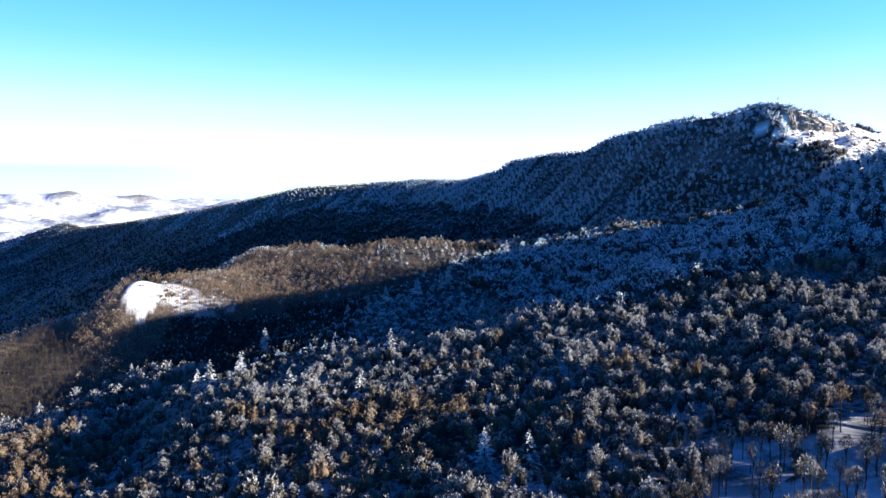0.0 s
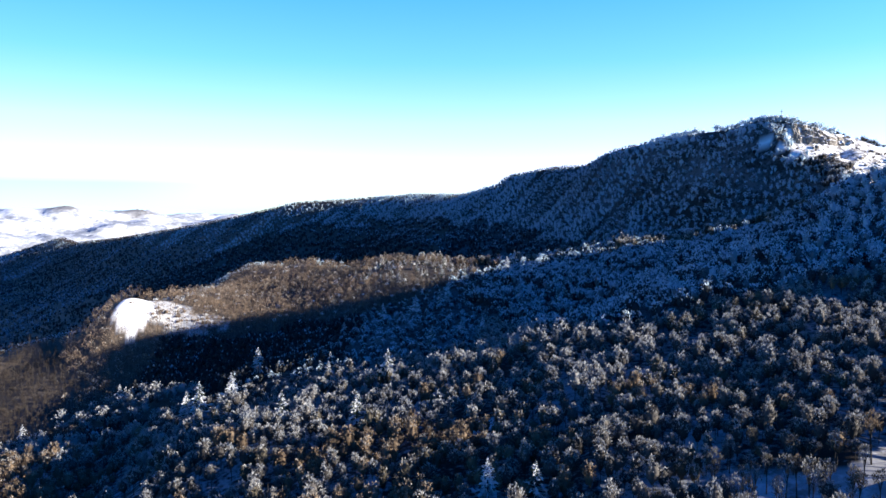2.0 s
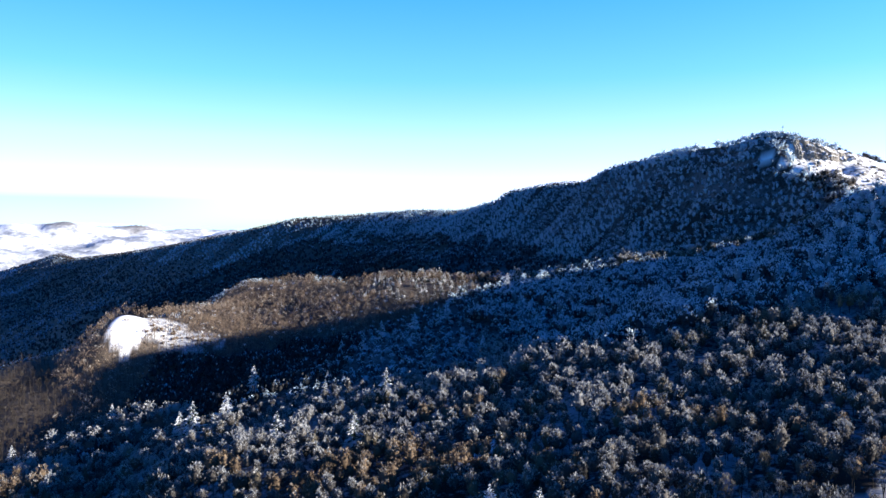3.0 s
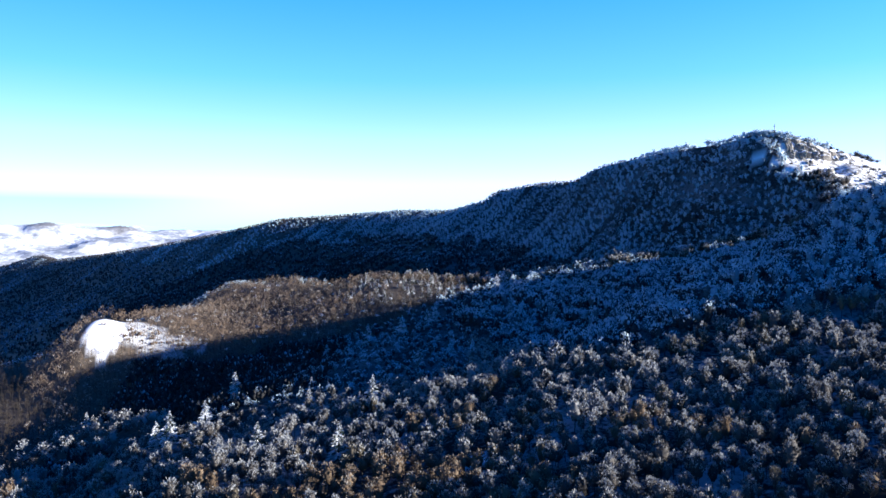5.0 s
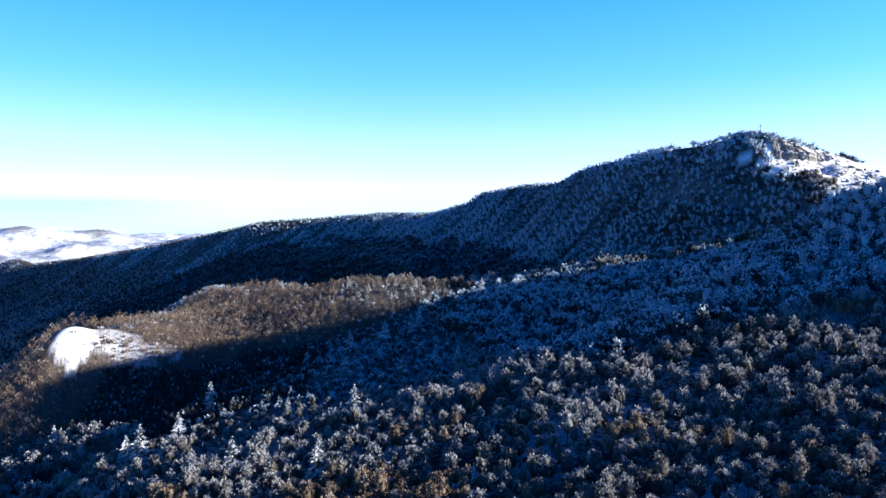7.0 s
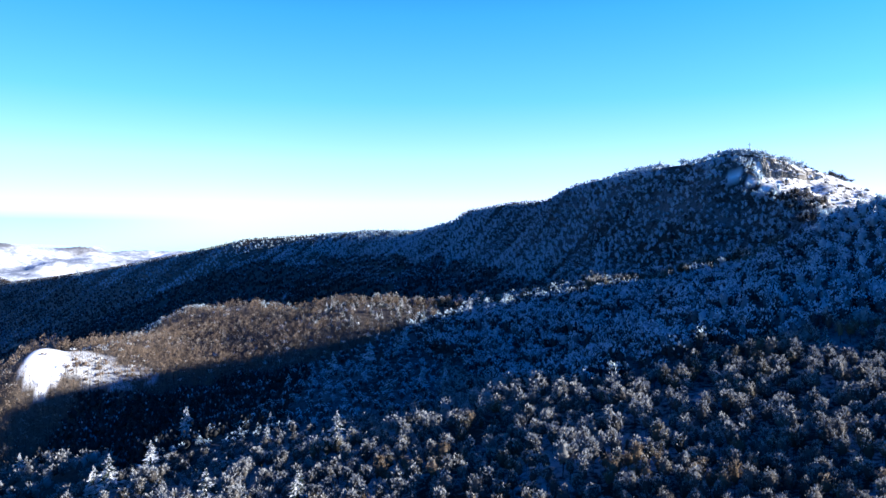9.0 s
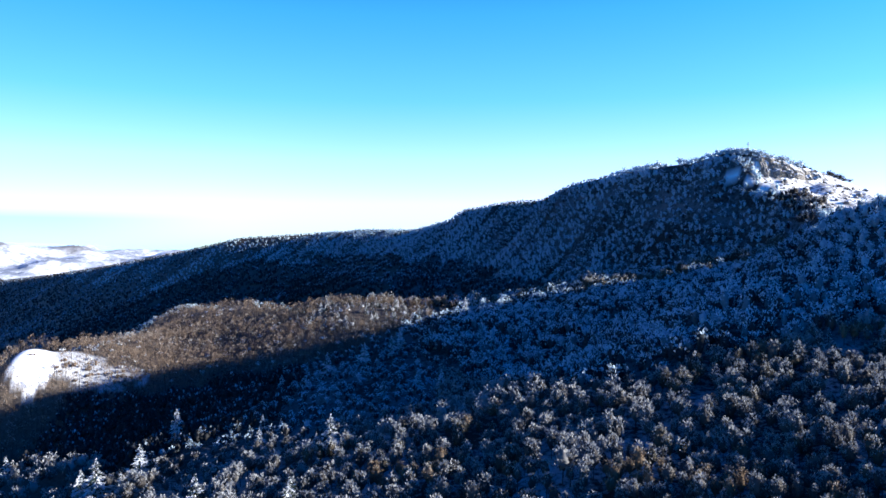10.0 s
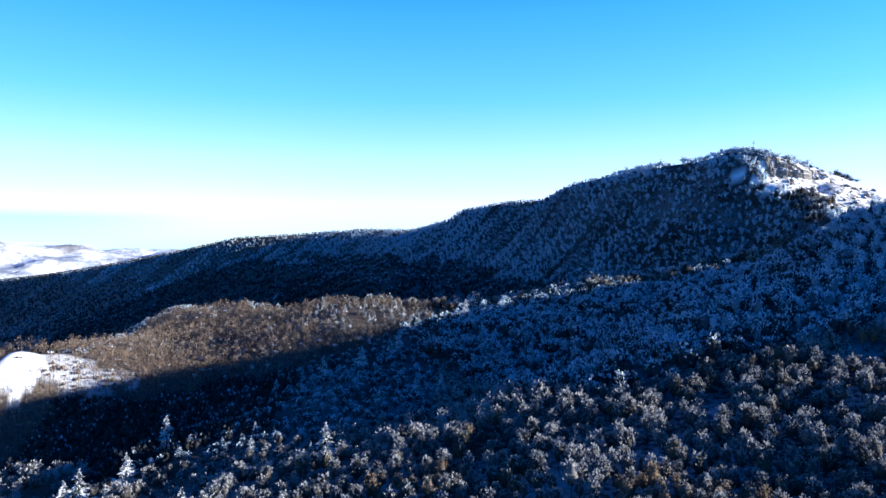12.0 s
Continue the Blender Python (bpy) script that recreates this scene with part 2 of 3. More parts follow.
def waves(x, y, low, high, seed=0.0):
    """Smooth uneven relief between two wavelengths (metres), about -1 to 1."""
    out, n = 0, 0
    for k, a, p in _WAVES:
        if 6.283 / high <= k <= 6.283 / low:
            out = out + np.sin(k * (x * math.cos(a + seed) + y * math.sin(a + seed)) + p * 3 + seed * 5 + 1.5 * np.sin(k * 0.6 * (y * math.cos(a) - x * math.sin(a)) + p))
            n += 1
    return out / max(1, n) ** 0.5


def smooth_step(a, b, v):
    t = np.clip((v - a) / (b - a), 0, 1)
    return t * t * (3 - 2 * t)


def near_height(x, y):
    xs = np.where(x > 420, 420 + 200 * np.tanh((x - 420) / 200), x)
    xs = np.where(xs < -500, -500 + 200 * np.tanh((xs + 500) / 200), xs)
    ys = np.clip(y, -900, 700)
    z = -83.06 + 0.197 * xs + 0.0881 * ys
    for hx, hy, r, h in HILLS:
        z = z + h * np.exp(-((x - hx) ** 2 + (y - hy) ** 2) / r ** 2)
    # a long shoulder east of the slope, past the view, keeps the low sun off the middle of it and off the dell
    z = z + np.interp(y, SHOULDER[:, 0], SHOULDER[:, 1]) * np.exp(-((x - 330) / 44) ** 2)
    d, _ = line_field(x, y, SPUR)
    beyond = np.maximum(d - 2, 0)
    return z - 0.75 * beyond ** 2 / (beyond + 18) + 1.1 * waves(x, y, 18, 90), d


RIDGE_LENGTH = np.concatenate([[0], np.cumsum(np.hypot(*np.diff(RIDGE[:, :2], axis=0).T))])


def ribs(s):
    """Ribs and gullies that run straight down the ridge's face, by the way along it; about -1 to 1."""
    u = np.interp(s, np.arange(len(RIDGE)), RIDGE_LENGTH)
    return 0.5 * np.sin(u / 3.1 + 1.5 * np.sin(u / 17.0)) + 0.5 * np.sin(u / 8.7 + 2.0 * np.sin(u / 41.0))


def ridge_height(x, y):
    d, s = line_field(x, y, RIDGE)
    zc = np.interp(s, np.arange(len(RIDGE)), RIDGE[:, 2])
    floor = -48 + 0.2 * np.clip(x, -900, 0)
    width = np.interp(s, [3, 6, 9, 12, 16, 24], [45, 48, 60, 90, 130, 200])
    front = np.maximum(d, 0)
    left = floor + (zc - floor) * np.exp(-(front / (1.08 * width)) ** 1.35) - 0.3 * np.maximum(front - 2.0 * width, 0)
    step = np.interp(s, [1.8, 2.6, 4.0], [2.0, 9.0, 17.0])
    right = zc - step * (1 - np.exp(-front / 3.0)) - (0.36 + 0.011 * (17 - step)) * front - 0.7 * np.maximum(front - 85, 0)
    right = right + 1.7 * waves(x, y, 16, 34, 2.8) * smooth_step(6, 14, front)
    w = smooth_step(0, 1, (244 - x) / (7 + 0.55 * front)) * smooth_step(3.0, 3.9, s)
    z = left * w + right * (1 - w)
    back = np.maximum(-d, 0)
    z = z - 0.9 * back ** 2 / (back + 14)
    z = z + 1.5 * ribs(s) * smooth_step(8, 30, front) * (1 - smooth_step(1.4, 2.6, front / width)) * w
    return z + (1.0 + 1.0 * smooth_step(500, 1500, y)) * waves(x, y, 16, 120, 1.0) * smooth_step(0, 25, np.abs(d)), d, s


FAR_HILLS = [(-2080, 3940, 115, 34), (-1750, 4110, 110, 30), (-2500, 3650, 160, 18)]


def far_woods(x, y):
    """Dark woods on the far hills."""
    return np.clip(sum(np.exp(-((x - hx) ** 2 + (y - hy) ** 2) / (0.8 * r) ** 2) for hx, hy, r, h in FAR_HILLS) * 2 - 0.4, 0, 0.55)


def land(x, y):
    """Height of the ground, and the two distance fields that tell the zones apart."""
    x, y = np.asarray(x, float), np.asarray(y, float)
    zn, dn = near_height(x, y)
    zr, dr, s = ridge_height(x, y)
    k = 5.0
    m = np.maximum(zn, zr)
    z = m + k * np.log(np.exp((zn - m) / k) + np.exp((zr - m) / k))
    r = np.hypot(x, y)
    far = -235 + 215 * smooth_step(2700, 4700, r) + 20 * waves(x / 7, y / 7, 18, 300, 2.0) * smooth_step(2000, 3200, r)
    for hx, hy, hr, h in FAR_HILLS:
        far = far + h * np.exp(-((x - hx) ** 2 + (y - hy) ** 2) / hr ** 2)
    z = np.maximum(z, far - 400 * (1 - smooth_step(900, 1800, r)))
    z = z * (1 - smooth_step(3300, 3900, r)) + far * smooth_step(3300, 3900, r)
    return z + BASE, dn, dr, s


def mesh_object(name, verts, faces, material, smooth=False, tone=None):
    """A mesh from arrays; all faces have as many corners as faces has columns."""
    me = bpy.data.meshes.new(name)
    verts, faces = np.ascontiguousarray(verts, np.float32), np.ascontiguousarray(faces, np.int32)
    me.vertices.add(len(verts))
    me.vertices.foreach_set("co", verts.ravel())
    me.loops.add(faces.size)
    me.loops.foreach_set("vertex_index", faces.ravel())
    me.polygons.add(len(faces))
    me.polygons.foreach_set("loop_start", np.arange(0, faces.size, faces.shape[1], dtype=np.int32))
    if smooth:
        me.polygons.foreach_set("use_smooth", np.ones(len(faces), bool))
    if tone is not None:
        me.attributes.new("tone", "FLOAT", "FACE").data.foreach_set("value", np.ascontiguousarray(tone, np.float32))
    me.materials.append(material)
    me.update(calc_edges=True)
    return new(name, me)


def bare(x, y):
    """Open snow: the knoll on the spur and a glade."""
    wob = 0.28 * waves(x, y, 16, 40, 8.0) + 0.22 * waves(4 * x, 4 * y, 16, 40, 1.7)
    knoll = ((x + 167) / 9.5) ** 2 + ((y - 393) / 10.5) ** 2 < 1 + 0.7 * wob
    glade = ((x - 11) / 4) ** 2 + ((y - 212) / 4) ** 2 < 1 + wob
    ledge = (((x - 234) / 4) ** 2 + ((y - 502) / 2.5) ** 2 < 1 + wob) | (((x - 226.5) / 4) ** 2 + ((y - 509) / 3.5) ** 2 < 1 + wob) \
        | (((x - 239) / 4) ** 2 + ((y - 491) / 4.5) ** 2 < 1 + wob) | (((x - 221) / 3) ** 2 + ((y - 532) / 5) ** 2 < 1 + wob)
    return knoll | glade | ledge


def park(x, y):
    """The open stand of tall trees at the slope's foot."""
    return ((x - 90) / 48) ** 2 + ((y - 128) / 30) ** 2 < 1 + 0.5 * waves(x, y, 16, 40, 2.2)


def snowy(x, y):
    """Snow with few trees beside the knoll."""
    return ((x + 148) / 24) ** 2 + ((y - 405) / 11) ** 2 < 1 + 0.5 * waves(x, y, 16, 40, 2.2)


def thin(x, y):
    """Where few trees stand: beside the knoll, and in a hollow of the slope."""
    wob = 0.5 * waves(x, y, 16, 40, 2.2)
    return snowy(x, y) | (((x + 100) / 20) ** 2 + ((y - 210) / 19) ** 2 < 1 + wob)


def flank(x, y, dr, s):
    """The open snow slope below the cliff."""
    return (s < 4.05) & (dr > -30) & (dr < 95) & (x > 241 + 0.03 * dr + 2 * waves(x, y, 16, 50, 5.5))


def open_spur(x, y):
    """The bowl and the western end of the spur."""
    wob = 6 * waves(x, y, 20, 60, 6.0)
    return (((x + 85) / 130) ** 2 + ((y - 484) / 84) ** 2 < 1) | ((x < -112 - 0.25 * (330 - y) + wob) & (y > 285))


def build_ground():
    ang = np.concatenate([np.linspace(-40, 46, 270), np.linspace(46, 320, 70)[1:-1]])
    rad = np.concatenate([[1.0], np.linspace(30, 130, 26), np.geomspace(133, 480, 130), np.geomspace(483, 1300, 140), np.geomspace(1310, 4950, 90)])
    a, r = np.meshgrid(np.radians(ang), rad)
    x, y = r * np.sin(a), r * np.cos(a)
    z, dn, dr, s = land(x, y)
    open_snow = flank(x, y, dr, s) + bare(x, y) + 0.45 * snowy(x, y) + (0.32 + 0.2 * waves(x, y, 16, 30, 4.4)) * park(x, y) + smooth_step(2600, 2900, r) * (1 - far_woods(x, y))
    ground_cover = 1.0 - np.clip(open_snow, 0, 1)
    nr, na = a.shape
    i, j = np.meshgrid(np.arange(nr - 1), np.arange(na), indexing="ij")
    j2 = (j + 1) % na
    f = np.stack([i * na + j, (i + 1) * na + j, (i + 1) * na + j2, i * na + j2], -1).reshape(-1, 4)
    ob = mesh_object("ground", np.stack([x, y, z], -1).reshape(-1, 3), f, MAT_SNOW, True)
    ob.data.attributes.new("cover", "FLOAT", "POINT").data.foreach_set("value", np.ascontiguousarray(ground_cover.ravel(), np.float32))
    ob.data.attributes.new("plain", "FLOAT", "POINT").data.foreach_set("value", np.ascontiguousarray(np.clip(r / 500 - 4, 0, 1).ravel(), np.float32))
    ob.data.attributes.new("stony", "FLOAT", "POINT").data.foreach_set("value", np.ascontiguousarray(flank(x, y, dr, s).astype(float).ravel(), np.float32))
    ob.data.attributes.new("dusted", "FLOAT", "POINT").data.foreach_set("value", np.ascontiguousarray((0.25 + 0.75 * (1 - smooth_step(225, 285, y)) * (r < 400)).ravel(), np.float32))
    ob.data.attributes.new("litter", "FLOAT", "POINT").data.foreach_set("value", np.ascontiguousarray((0.85 * (open_spur(x, y) & ~thin(x, y))).ravel(), np.float32))
    return tagged(ob, "snow-covered hills, valley and ridge with patches of leaf litter", "ground", kind="structure")


build_ground()


# ---------------------------------------------------------------- trees
def tube(path, radii, sides=5):
    """Quads of a tapered tube along a path."""
    path, n = np.asarray(path, float), len(path)
    v = []
    for p, r in zip(path, radii):
        for q in range(sides):
            t = 6.2832 * q / sides
            v.append((p[0] + r * math.cos(t), p[1] + r * math.sin(t), p[2]))
    f = [(i * sides + q, i * sides + (q + 1) % sides, (i + 1) * sides + (q + 1) % sides, (i + 1) * sides + q) for i in range(n - 1) for q in range(sides)]
    return np.array(v), np.array(f)


def joined(pieces):
    vs, fs, base = [], [], 0
    for v, f in pieces:
        vs.append(v)
        fs.append(f + base)
        base += len(v)
    return np.concatenate(vs), np.concatenate(fs)


def blades(rng, origin, way, length, width):
    """Twigs: one thin diamond each, from origin along way."""
    n = len(origin)
    way = way / np.linalg.norm(way, axis=1, keepdims=True)
    across = np.cross(way, rng.normal(size=(n, 3)))
    across /= np.linalg.norm(across, axis=1, keepdims=True) + 1e-9
    L, W = length[:, None], width[:, None]
    mid = origin + way * L * 0.55
    v = np.stack([origin, mid + across * W, origin + way * L, mid - across * W], 1).reshape(-1, 3)
    return v, np.arange(4 * n).reshape(n, 4)


def petals(rng, origin, facing, way, length, width):
    """Flat sprays of twigs: one diamond each, from origin along way, its broad side turned to facing."""
    n = len(origin)
    way = way / np.linalg.norm(way, axis=1, keepdims=True)
    across = np.cross(way, facing)
    across /= np.linalg.norm(across, axis=1, keepdims=True) + 1e-9
    L, W = length[:, None], width[:, None]
    mid = origin + way * L * 0.6
    v = np.stack([origin, mid + across * W, origin + way * L, mid - across * W], 1).reshape(-1, 3)
    return v, np.arange(4 * n).reshape(n, 4)


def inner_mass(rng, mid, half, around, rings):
    """The inside of a crown: an uneven lump, dark to paint the shade among its branches."""
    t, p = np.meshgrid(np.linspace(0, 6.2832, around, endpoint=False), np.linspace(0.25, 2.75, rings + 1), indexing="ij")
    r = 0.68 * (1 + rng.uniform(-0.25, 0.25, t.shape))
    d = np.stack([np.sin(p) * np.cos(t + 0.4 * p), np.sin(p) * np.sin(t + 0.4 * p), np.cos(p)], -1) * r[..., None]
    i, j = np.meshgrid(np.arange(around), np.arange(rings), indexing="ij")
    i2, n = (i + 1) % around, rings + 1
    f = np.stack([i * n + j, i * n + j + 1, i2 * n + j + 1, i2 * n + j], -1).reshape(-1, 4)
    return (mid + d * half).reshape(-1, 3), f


def broadleaf_crown(rng, count, height, spread, low, clumps, length, width, crest=0.3, rise=0.45, mass=(8, 4), inner=-0.6):
    """A crown of rounded tufts of twigs round a dark inside; uneven, with gaps. Frost, and painted top light, make the
    tops of the tufts paler.
    """
    k = np.arange(clumps) + 0.5
    cz = 1 - 1.35 * k / clumps + rng.uniform(-0.12, 0.12, clumps)
    t = 2.4 * k + rng.uniform(-0.5, 0.5, clumps) + rng.uniform(0, 6.28)
    flat = np.sqrt(np.clip(1 - cz ** 2, 0.02, 1))
    c = np.stack([flat * np.cos(t), flat * np.sin(t), cz], -1) * rng.uniform(0.62, 1.0, (clumps, 1))
    reach = 1.35 / clumps ** 0.5 * rng.uniform(0.7, 1.25, clumps)
    mid = np.array([0, 0, (height + low) / 2])
    half = np.array([spread, spread * rng.uniform(0.85, 1.1), (height - low) / 2])
    which = rng.integers(0, clumps, count)
    out = rng.normal(size=(count, 3)) + 0.8 * c[which] + np.array([0, 0, 0.4])
    out /= np.linalg.norm(out, axis=1, keepdims=True)
    o = c[which] * 0.84 + out * (reach[which] * rng.uniform(0.45, 1.0, count))[:, None]
    way = out * 0.55 + np.array([0, 0, rise]) + rng.normal(size=(count, 3)) * 0.4
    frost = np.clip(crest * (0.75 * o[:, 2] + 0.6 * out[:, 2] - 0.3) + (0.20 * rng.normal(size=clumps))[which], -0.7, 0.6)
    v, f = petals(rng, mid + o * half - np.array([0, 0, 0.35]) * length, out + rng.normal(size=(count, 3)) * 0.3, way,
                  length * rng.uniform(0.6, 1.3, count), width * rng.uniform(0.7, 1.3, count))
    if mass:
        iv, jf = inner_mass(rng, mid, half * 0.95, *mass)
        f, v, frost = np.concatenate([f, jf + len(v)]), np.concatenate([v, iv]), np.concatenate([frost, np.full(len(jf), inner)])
    return v, f, frost


def broadleaf_wood(rng, height, spread, low, limbs, sides=5):
    lean = rng.normal(size=2) * 0.25
    top = np.array([lean[0], lean[1], height * 0.82])
    parts = [tube([(0, 0, -0.6), top * 0.45 + (0, 0, 0), top], [height * 0.017, height * 0.012, height * 0.003], sides)]
    for q in range(limbs):
        t = 6.2832 * (q + rng.uniform(0, 0.6)) / limbs
        z0 = low * rng.uniform(0.75, 1.25)
        s = top * (z0 / top[2])
        e = np.array([math.cos(t) * spread * 0.65, math.sin(t) * spread * 0.65, z0 + (height - z0) * rng.uniform(0.45, 0.75)])
        parts.append(tube([s, (s + e) / 2 + (0, 0, 0.15 * height * 0.3), e], [height * 0.008, height * 0.006, 0.012], 4))
    return joined(parts)


def conifer_crown(rng, height, spread, tiers, per_tier, twigs):
    """Tiers of drooping boughs, each of a few broad twigs."""
    o, w, ln, wd = [], [], [], []
    for k in range(tiers):
        f = k / (tiers - 1)
        z = height * (0.08 + 0.88 * f)
        reach = spread * (1 - f) ** 0.85 + 0.12
        for q in range(per_tier):
            t = 6.2832 * (q + rng.uniform(0, 1)) / per_tier
            d = np.array([math.cos(t), math.sin(t), rng.uniform(-0.6, -0.1)])
            rr = reach * rng.uniform(0.35, 1.35)
            for u in range(twigs):
                g = (u + 0.3) / twigs * 0.75
                o.append(np.array([0, 0, z + rng.uniform(-0.03, 0.03) * height]) + d * rr * g)
                w.append(d + rng.normal(size=3) * 0.35)
                ln.append(rr * 0.45 + 0.15)
                wd.append(rr * 0.085 + 0.035)
    o.append(np.array([0, 0, height * 0.9])); w.append(np.array([0, 0, 1.0])); ln.append(height * 0.12); wd.append(0.08)
    v, f = blades(rng, np.array(o), np.array(w), np.array(ln), np.array(wd))
    return v, f, np.repeat(0.30 * rng.normal(size=(len(f) + twigs - 1) // twigs), twigs)[:len(f)] + 0.15 * rng.normal(size=len(f))


def in_sight(x, y, z, y0):
    """Whether the land lets a place be seen from over the valley; hidden dells are planted thinly."""
    clear = np.ones(x.shape, bool)
    for f in np.linspace(0.30, 0.97, 26):
        clear &= land(x * f, y0 + (y - y0) * f)[0] < BASE + 1 + (z - BASE - 1) * f + 9
    return clear


def scatter(rng, x0, x1, y0, y1, step, keep):
    """Jittered grid of places; keep(x, y, dn, dr, s) tells where they may stand. Returns x, y, z."""
    gx, gy = np.meshgrid(np.arange(x0, x1, step), np.arange(y0, y1, step))
    x = gx.ravel() + rng.uniform(-0.48, 0.48, gx.size) * step
    y = gy.ravel() + rng.uniform(-0.48, 0.48, gx.size) * step
    z, dn, dr, s = land(x, y)
    ok = keep(x, y, dn, dr, s)
    x, y, z = x[ok], y[ok], z[ok]
    seen = (y < 104) | (in_sight(x, y, z + 7, 0.0) | in_sight(x, y, z + 7, 60.0))
    ok = seen | (rng.uniform(size=x.shape) < 0.12)
    return x[ok], y[ok], z[ok]


def placed(rng, places, variants, size, frost=None):
    """Copies of the variants at all places, in one pair of arrays, with a tone for each face."""
    x, y, z = places
    which = rng.integers(0, len(variants), len(x))
    vs, fs, ts, base = [], [], [], 0
    for k, (v, f, own_tone) in enumerate(variants):
        idx = np.nonzero(which == k)[0]
        if not len(idx):
            continue
        a, sc = rng.uniform(0, 6.283, len(idx)), rng.uniform(*size, len(idx))
        c, s = np.cos(a)[:, None], np.sin(a)[:, None]
        tall = sc * rng.uniform(0.85, 1.15, len(idx))
        px = (v[:, 0] * c - v[:, 1] * s) * sc[:, None] + x[idx][:, None]
        py = (v[:, 0] * s + v[:, 1] * c) * sc[:, None] + y[idx][:, None]
        pz = v[:, 2] * tall[:, None] + z[idx][:, None]
        vs.append(np.stack([px, py, pz], -1).reshape(-1, 3))
        fs.append((f[None] + (np.arange(len(idx)) * len(v))[:, None, None]).reshape(-1, 4) + base)
        more = 0.0 if frost is None else frost[idx]
        ts.append(((tone_of(rng, x[idx], y[idx]) + more)[:, None] + own_tone[None]).ravel())
        base += len(idx) * len(v)
    return np.concatenate(vs), np.concatenate(fs), np.concatenate(ts)


def tone_of(rng, x, y):
    return np.clip(0.5 + 0.15 * waves(x, y, 20, 160, 4.0) + rng.normal(size=len(x)) * 0.13, 0.01, 0.98)


def forest(name, rng, places, variants, size, material, label, frost=None):
    """Trees past counting: one mesh for the crowns; frost adds to the frost of each tree."""
    v, f, t = placed(rng, places, variants, size, frost)
    return tagged(mesh_object(name, v, f, material, tone=t), label, "forest", kind="stuff")


def trunks(rng, places, height, radius, label):
    """The stems under such a forest."""
    stem = [(*tube([(0, 0, -0.8), (0.1 * k, 0.05, height)], [radius, radius * 0.4], 4), np.zeros(4)) for k in (-1, 1)]
    v, f, t = placed(rng, places, stem, (0.85, 1.15))
    return tagged(mesh_object("tree_trunks", v, f, MAT_BARK), label, "trunks", kind="stuff")


def part(name, arrays, material, parent, label=""):
    ob = mesh_object(name, arrays[0], arrays[1], material, tone=arrays[2] + 0.48 if len(arrays) > 2 else None)
    ob.parent = parent
    return tagged(ob, label) if label else ob


def tree(name, crown, wood, material, label, group):
    """A tree as a thing: an empty at its foot with trunk and crown."""
    base = tagged(new(name), label, "tree", group)
    part("trunk", wood, MAT_BARK, base)
    part("crown", crown, material, base)
    return base


def plant(kinds, rng, places, size):
    """Copies of the given trees over the places; the first ones are the originals."""
    for i in range(len(places[0])):
        x, y, z = (float(p[i]) for p in places)
        k, sc = int(rng.integers(0, len(kinds))), float(rng.uniform(*size))
        m = pose(x, y, z, 0, 0, float(rng.uniform(0, 360))) @ Matrix.Diagonal((sc, sc, sc * float(rng.uniform(0.9, 1.12)), 1))
        if kinds[k][1]:
            copy_thing(kinds[k][0], m)
        else:
            kinds[k][0].matrix_basis = m
            kinds[k][1] = True


def in_view(x, y, margin=25):
    return (x > -0.66 * y - margin) & (x < 0.76 * (y - 40) + margin + 20)


def brown_zone(x, y):
    """Where the trees stand without frost."""
    wob = 6 * waves(x, y, 20, 60, 6.0)
    fringe = ((x + 137) / 32) ** 2 + ((y - 314) / 15) ** 2 < 1 + 0.02 * wob
    return (open_spur(x, y) | ((x < -52 + 3 * wob) & (y > 303 + 0.12 * (x + 60) + wob))) & ~fringe


def fir_stand(x, y):
    """Young firs among the brown trees on the spur's top."""
    return ((x + 15) / 46) ** 2 + ((y - 462) / 20) ** 2 < 1


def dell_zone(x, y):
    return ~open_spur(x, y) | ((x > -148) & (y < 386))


def rust_zone(x, y):
    """Clumps that keep rusty leaves."""
    return (waves(x, y, 16, 70, 5.0) > 1.0) | (((x + 10) / 26) ** 2 + ((y - 199) / 12) ** 2 < 1) \
        | ((((x + 5) / 38) ** 2 + ((y - 182) / 26) ** 2 < 1) & (waves(x, y, 16, 30, 2.9) > 0.2)) | ((x < -0.52 * y + 5 * waves(x, y, 16, 50, 3.9)) & (y > 150) & (y < 300))


def crowns(count, blade_count, tall, wide, low, clumps, length, width, crest=0.3, rise=0.45, mass=(8, 4), inner=-0.6):
    return [broadleaf_crown(rng, blade_count, rng.uniform(*tall), rng.uniform(*wide), low, clumps, length, width, crest, rise, mass, inner) for _ in range(count)]


rng = np.random.default_rng(11)
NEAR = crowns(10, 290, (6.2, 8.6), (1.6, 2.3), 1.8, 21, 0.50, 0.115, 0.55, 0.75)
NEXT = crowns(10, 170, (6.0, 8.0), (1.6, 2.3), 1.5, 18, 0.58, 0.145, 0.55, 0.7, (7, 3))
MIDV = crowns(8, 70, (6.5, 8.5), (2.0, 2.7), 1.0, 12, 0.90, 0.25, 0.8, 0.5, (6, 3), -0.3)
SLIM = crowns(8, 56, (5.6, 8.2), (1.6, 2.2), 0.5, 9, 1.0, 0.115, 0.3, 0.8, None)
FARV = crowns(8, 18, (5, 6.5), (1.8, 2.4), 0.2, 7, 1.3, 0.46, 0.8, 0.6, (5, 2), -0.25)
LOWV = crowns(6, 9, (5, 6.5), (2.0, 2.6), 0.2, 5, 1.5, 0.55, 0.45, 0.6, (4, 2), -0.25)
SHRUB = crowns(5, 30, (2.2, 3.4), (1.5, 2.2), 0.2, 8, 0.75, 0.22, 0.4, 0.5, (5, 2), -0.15)

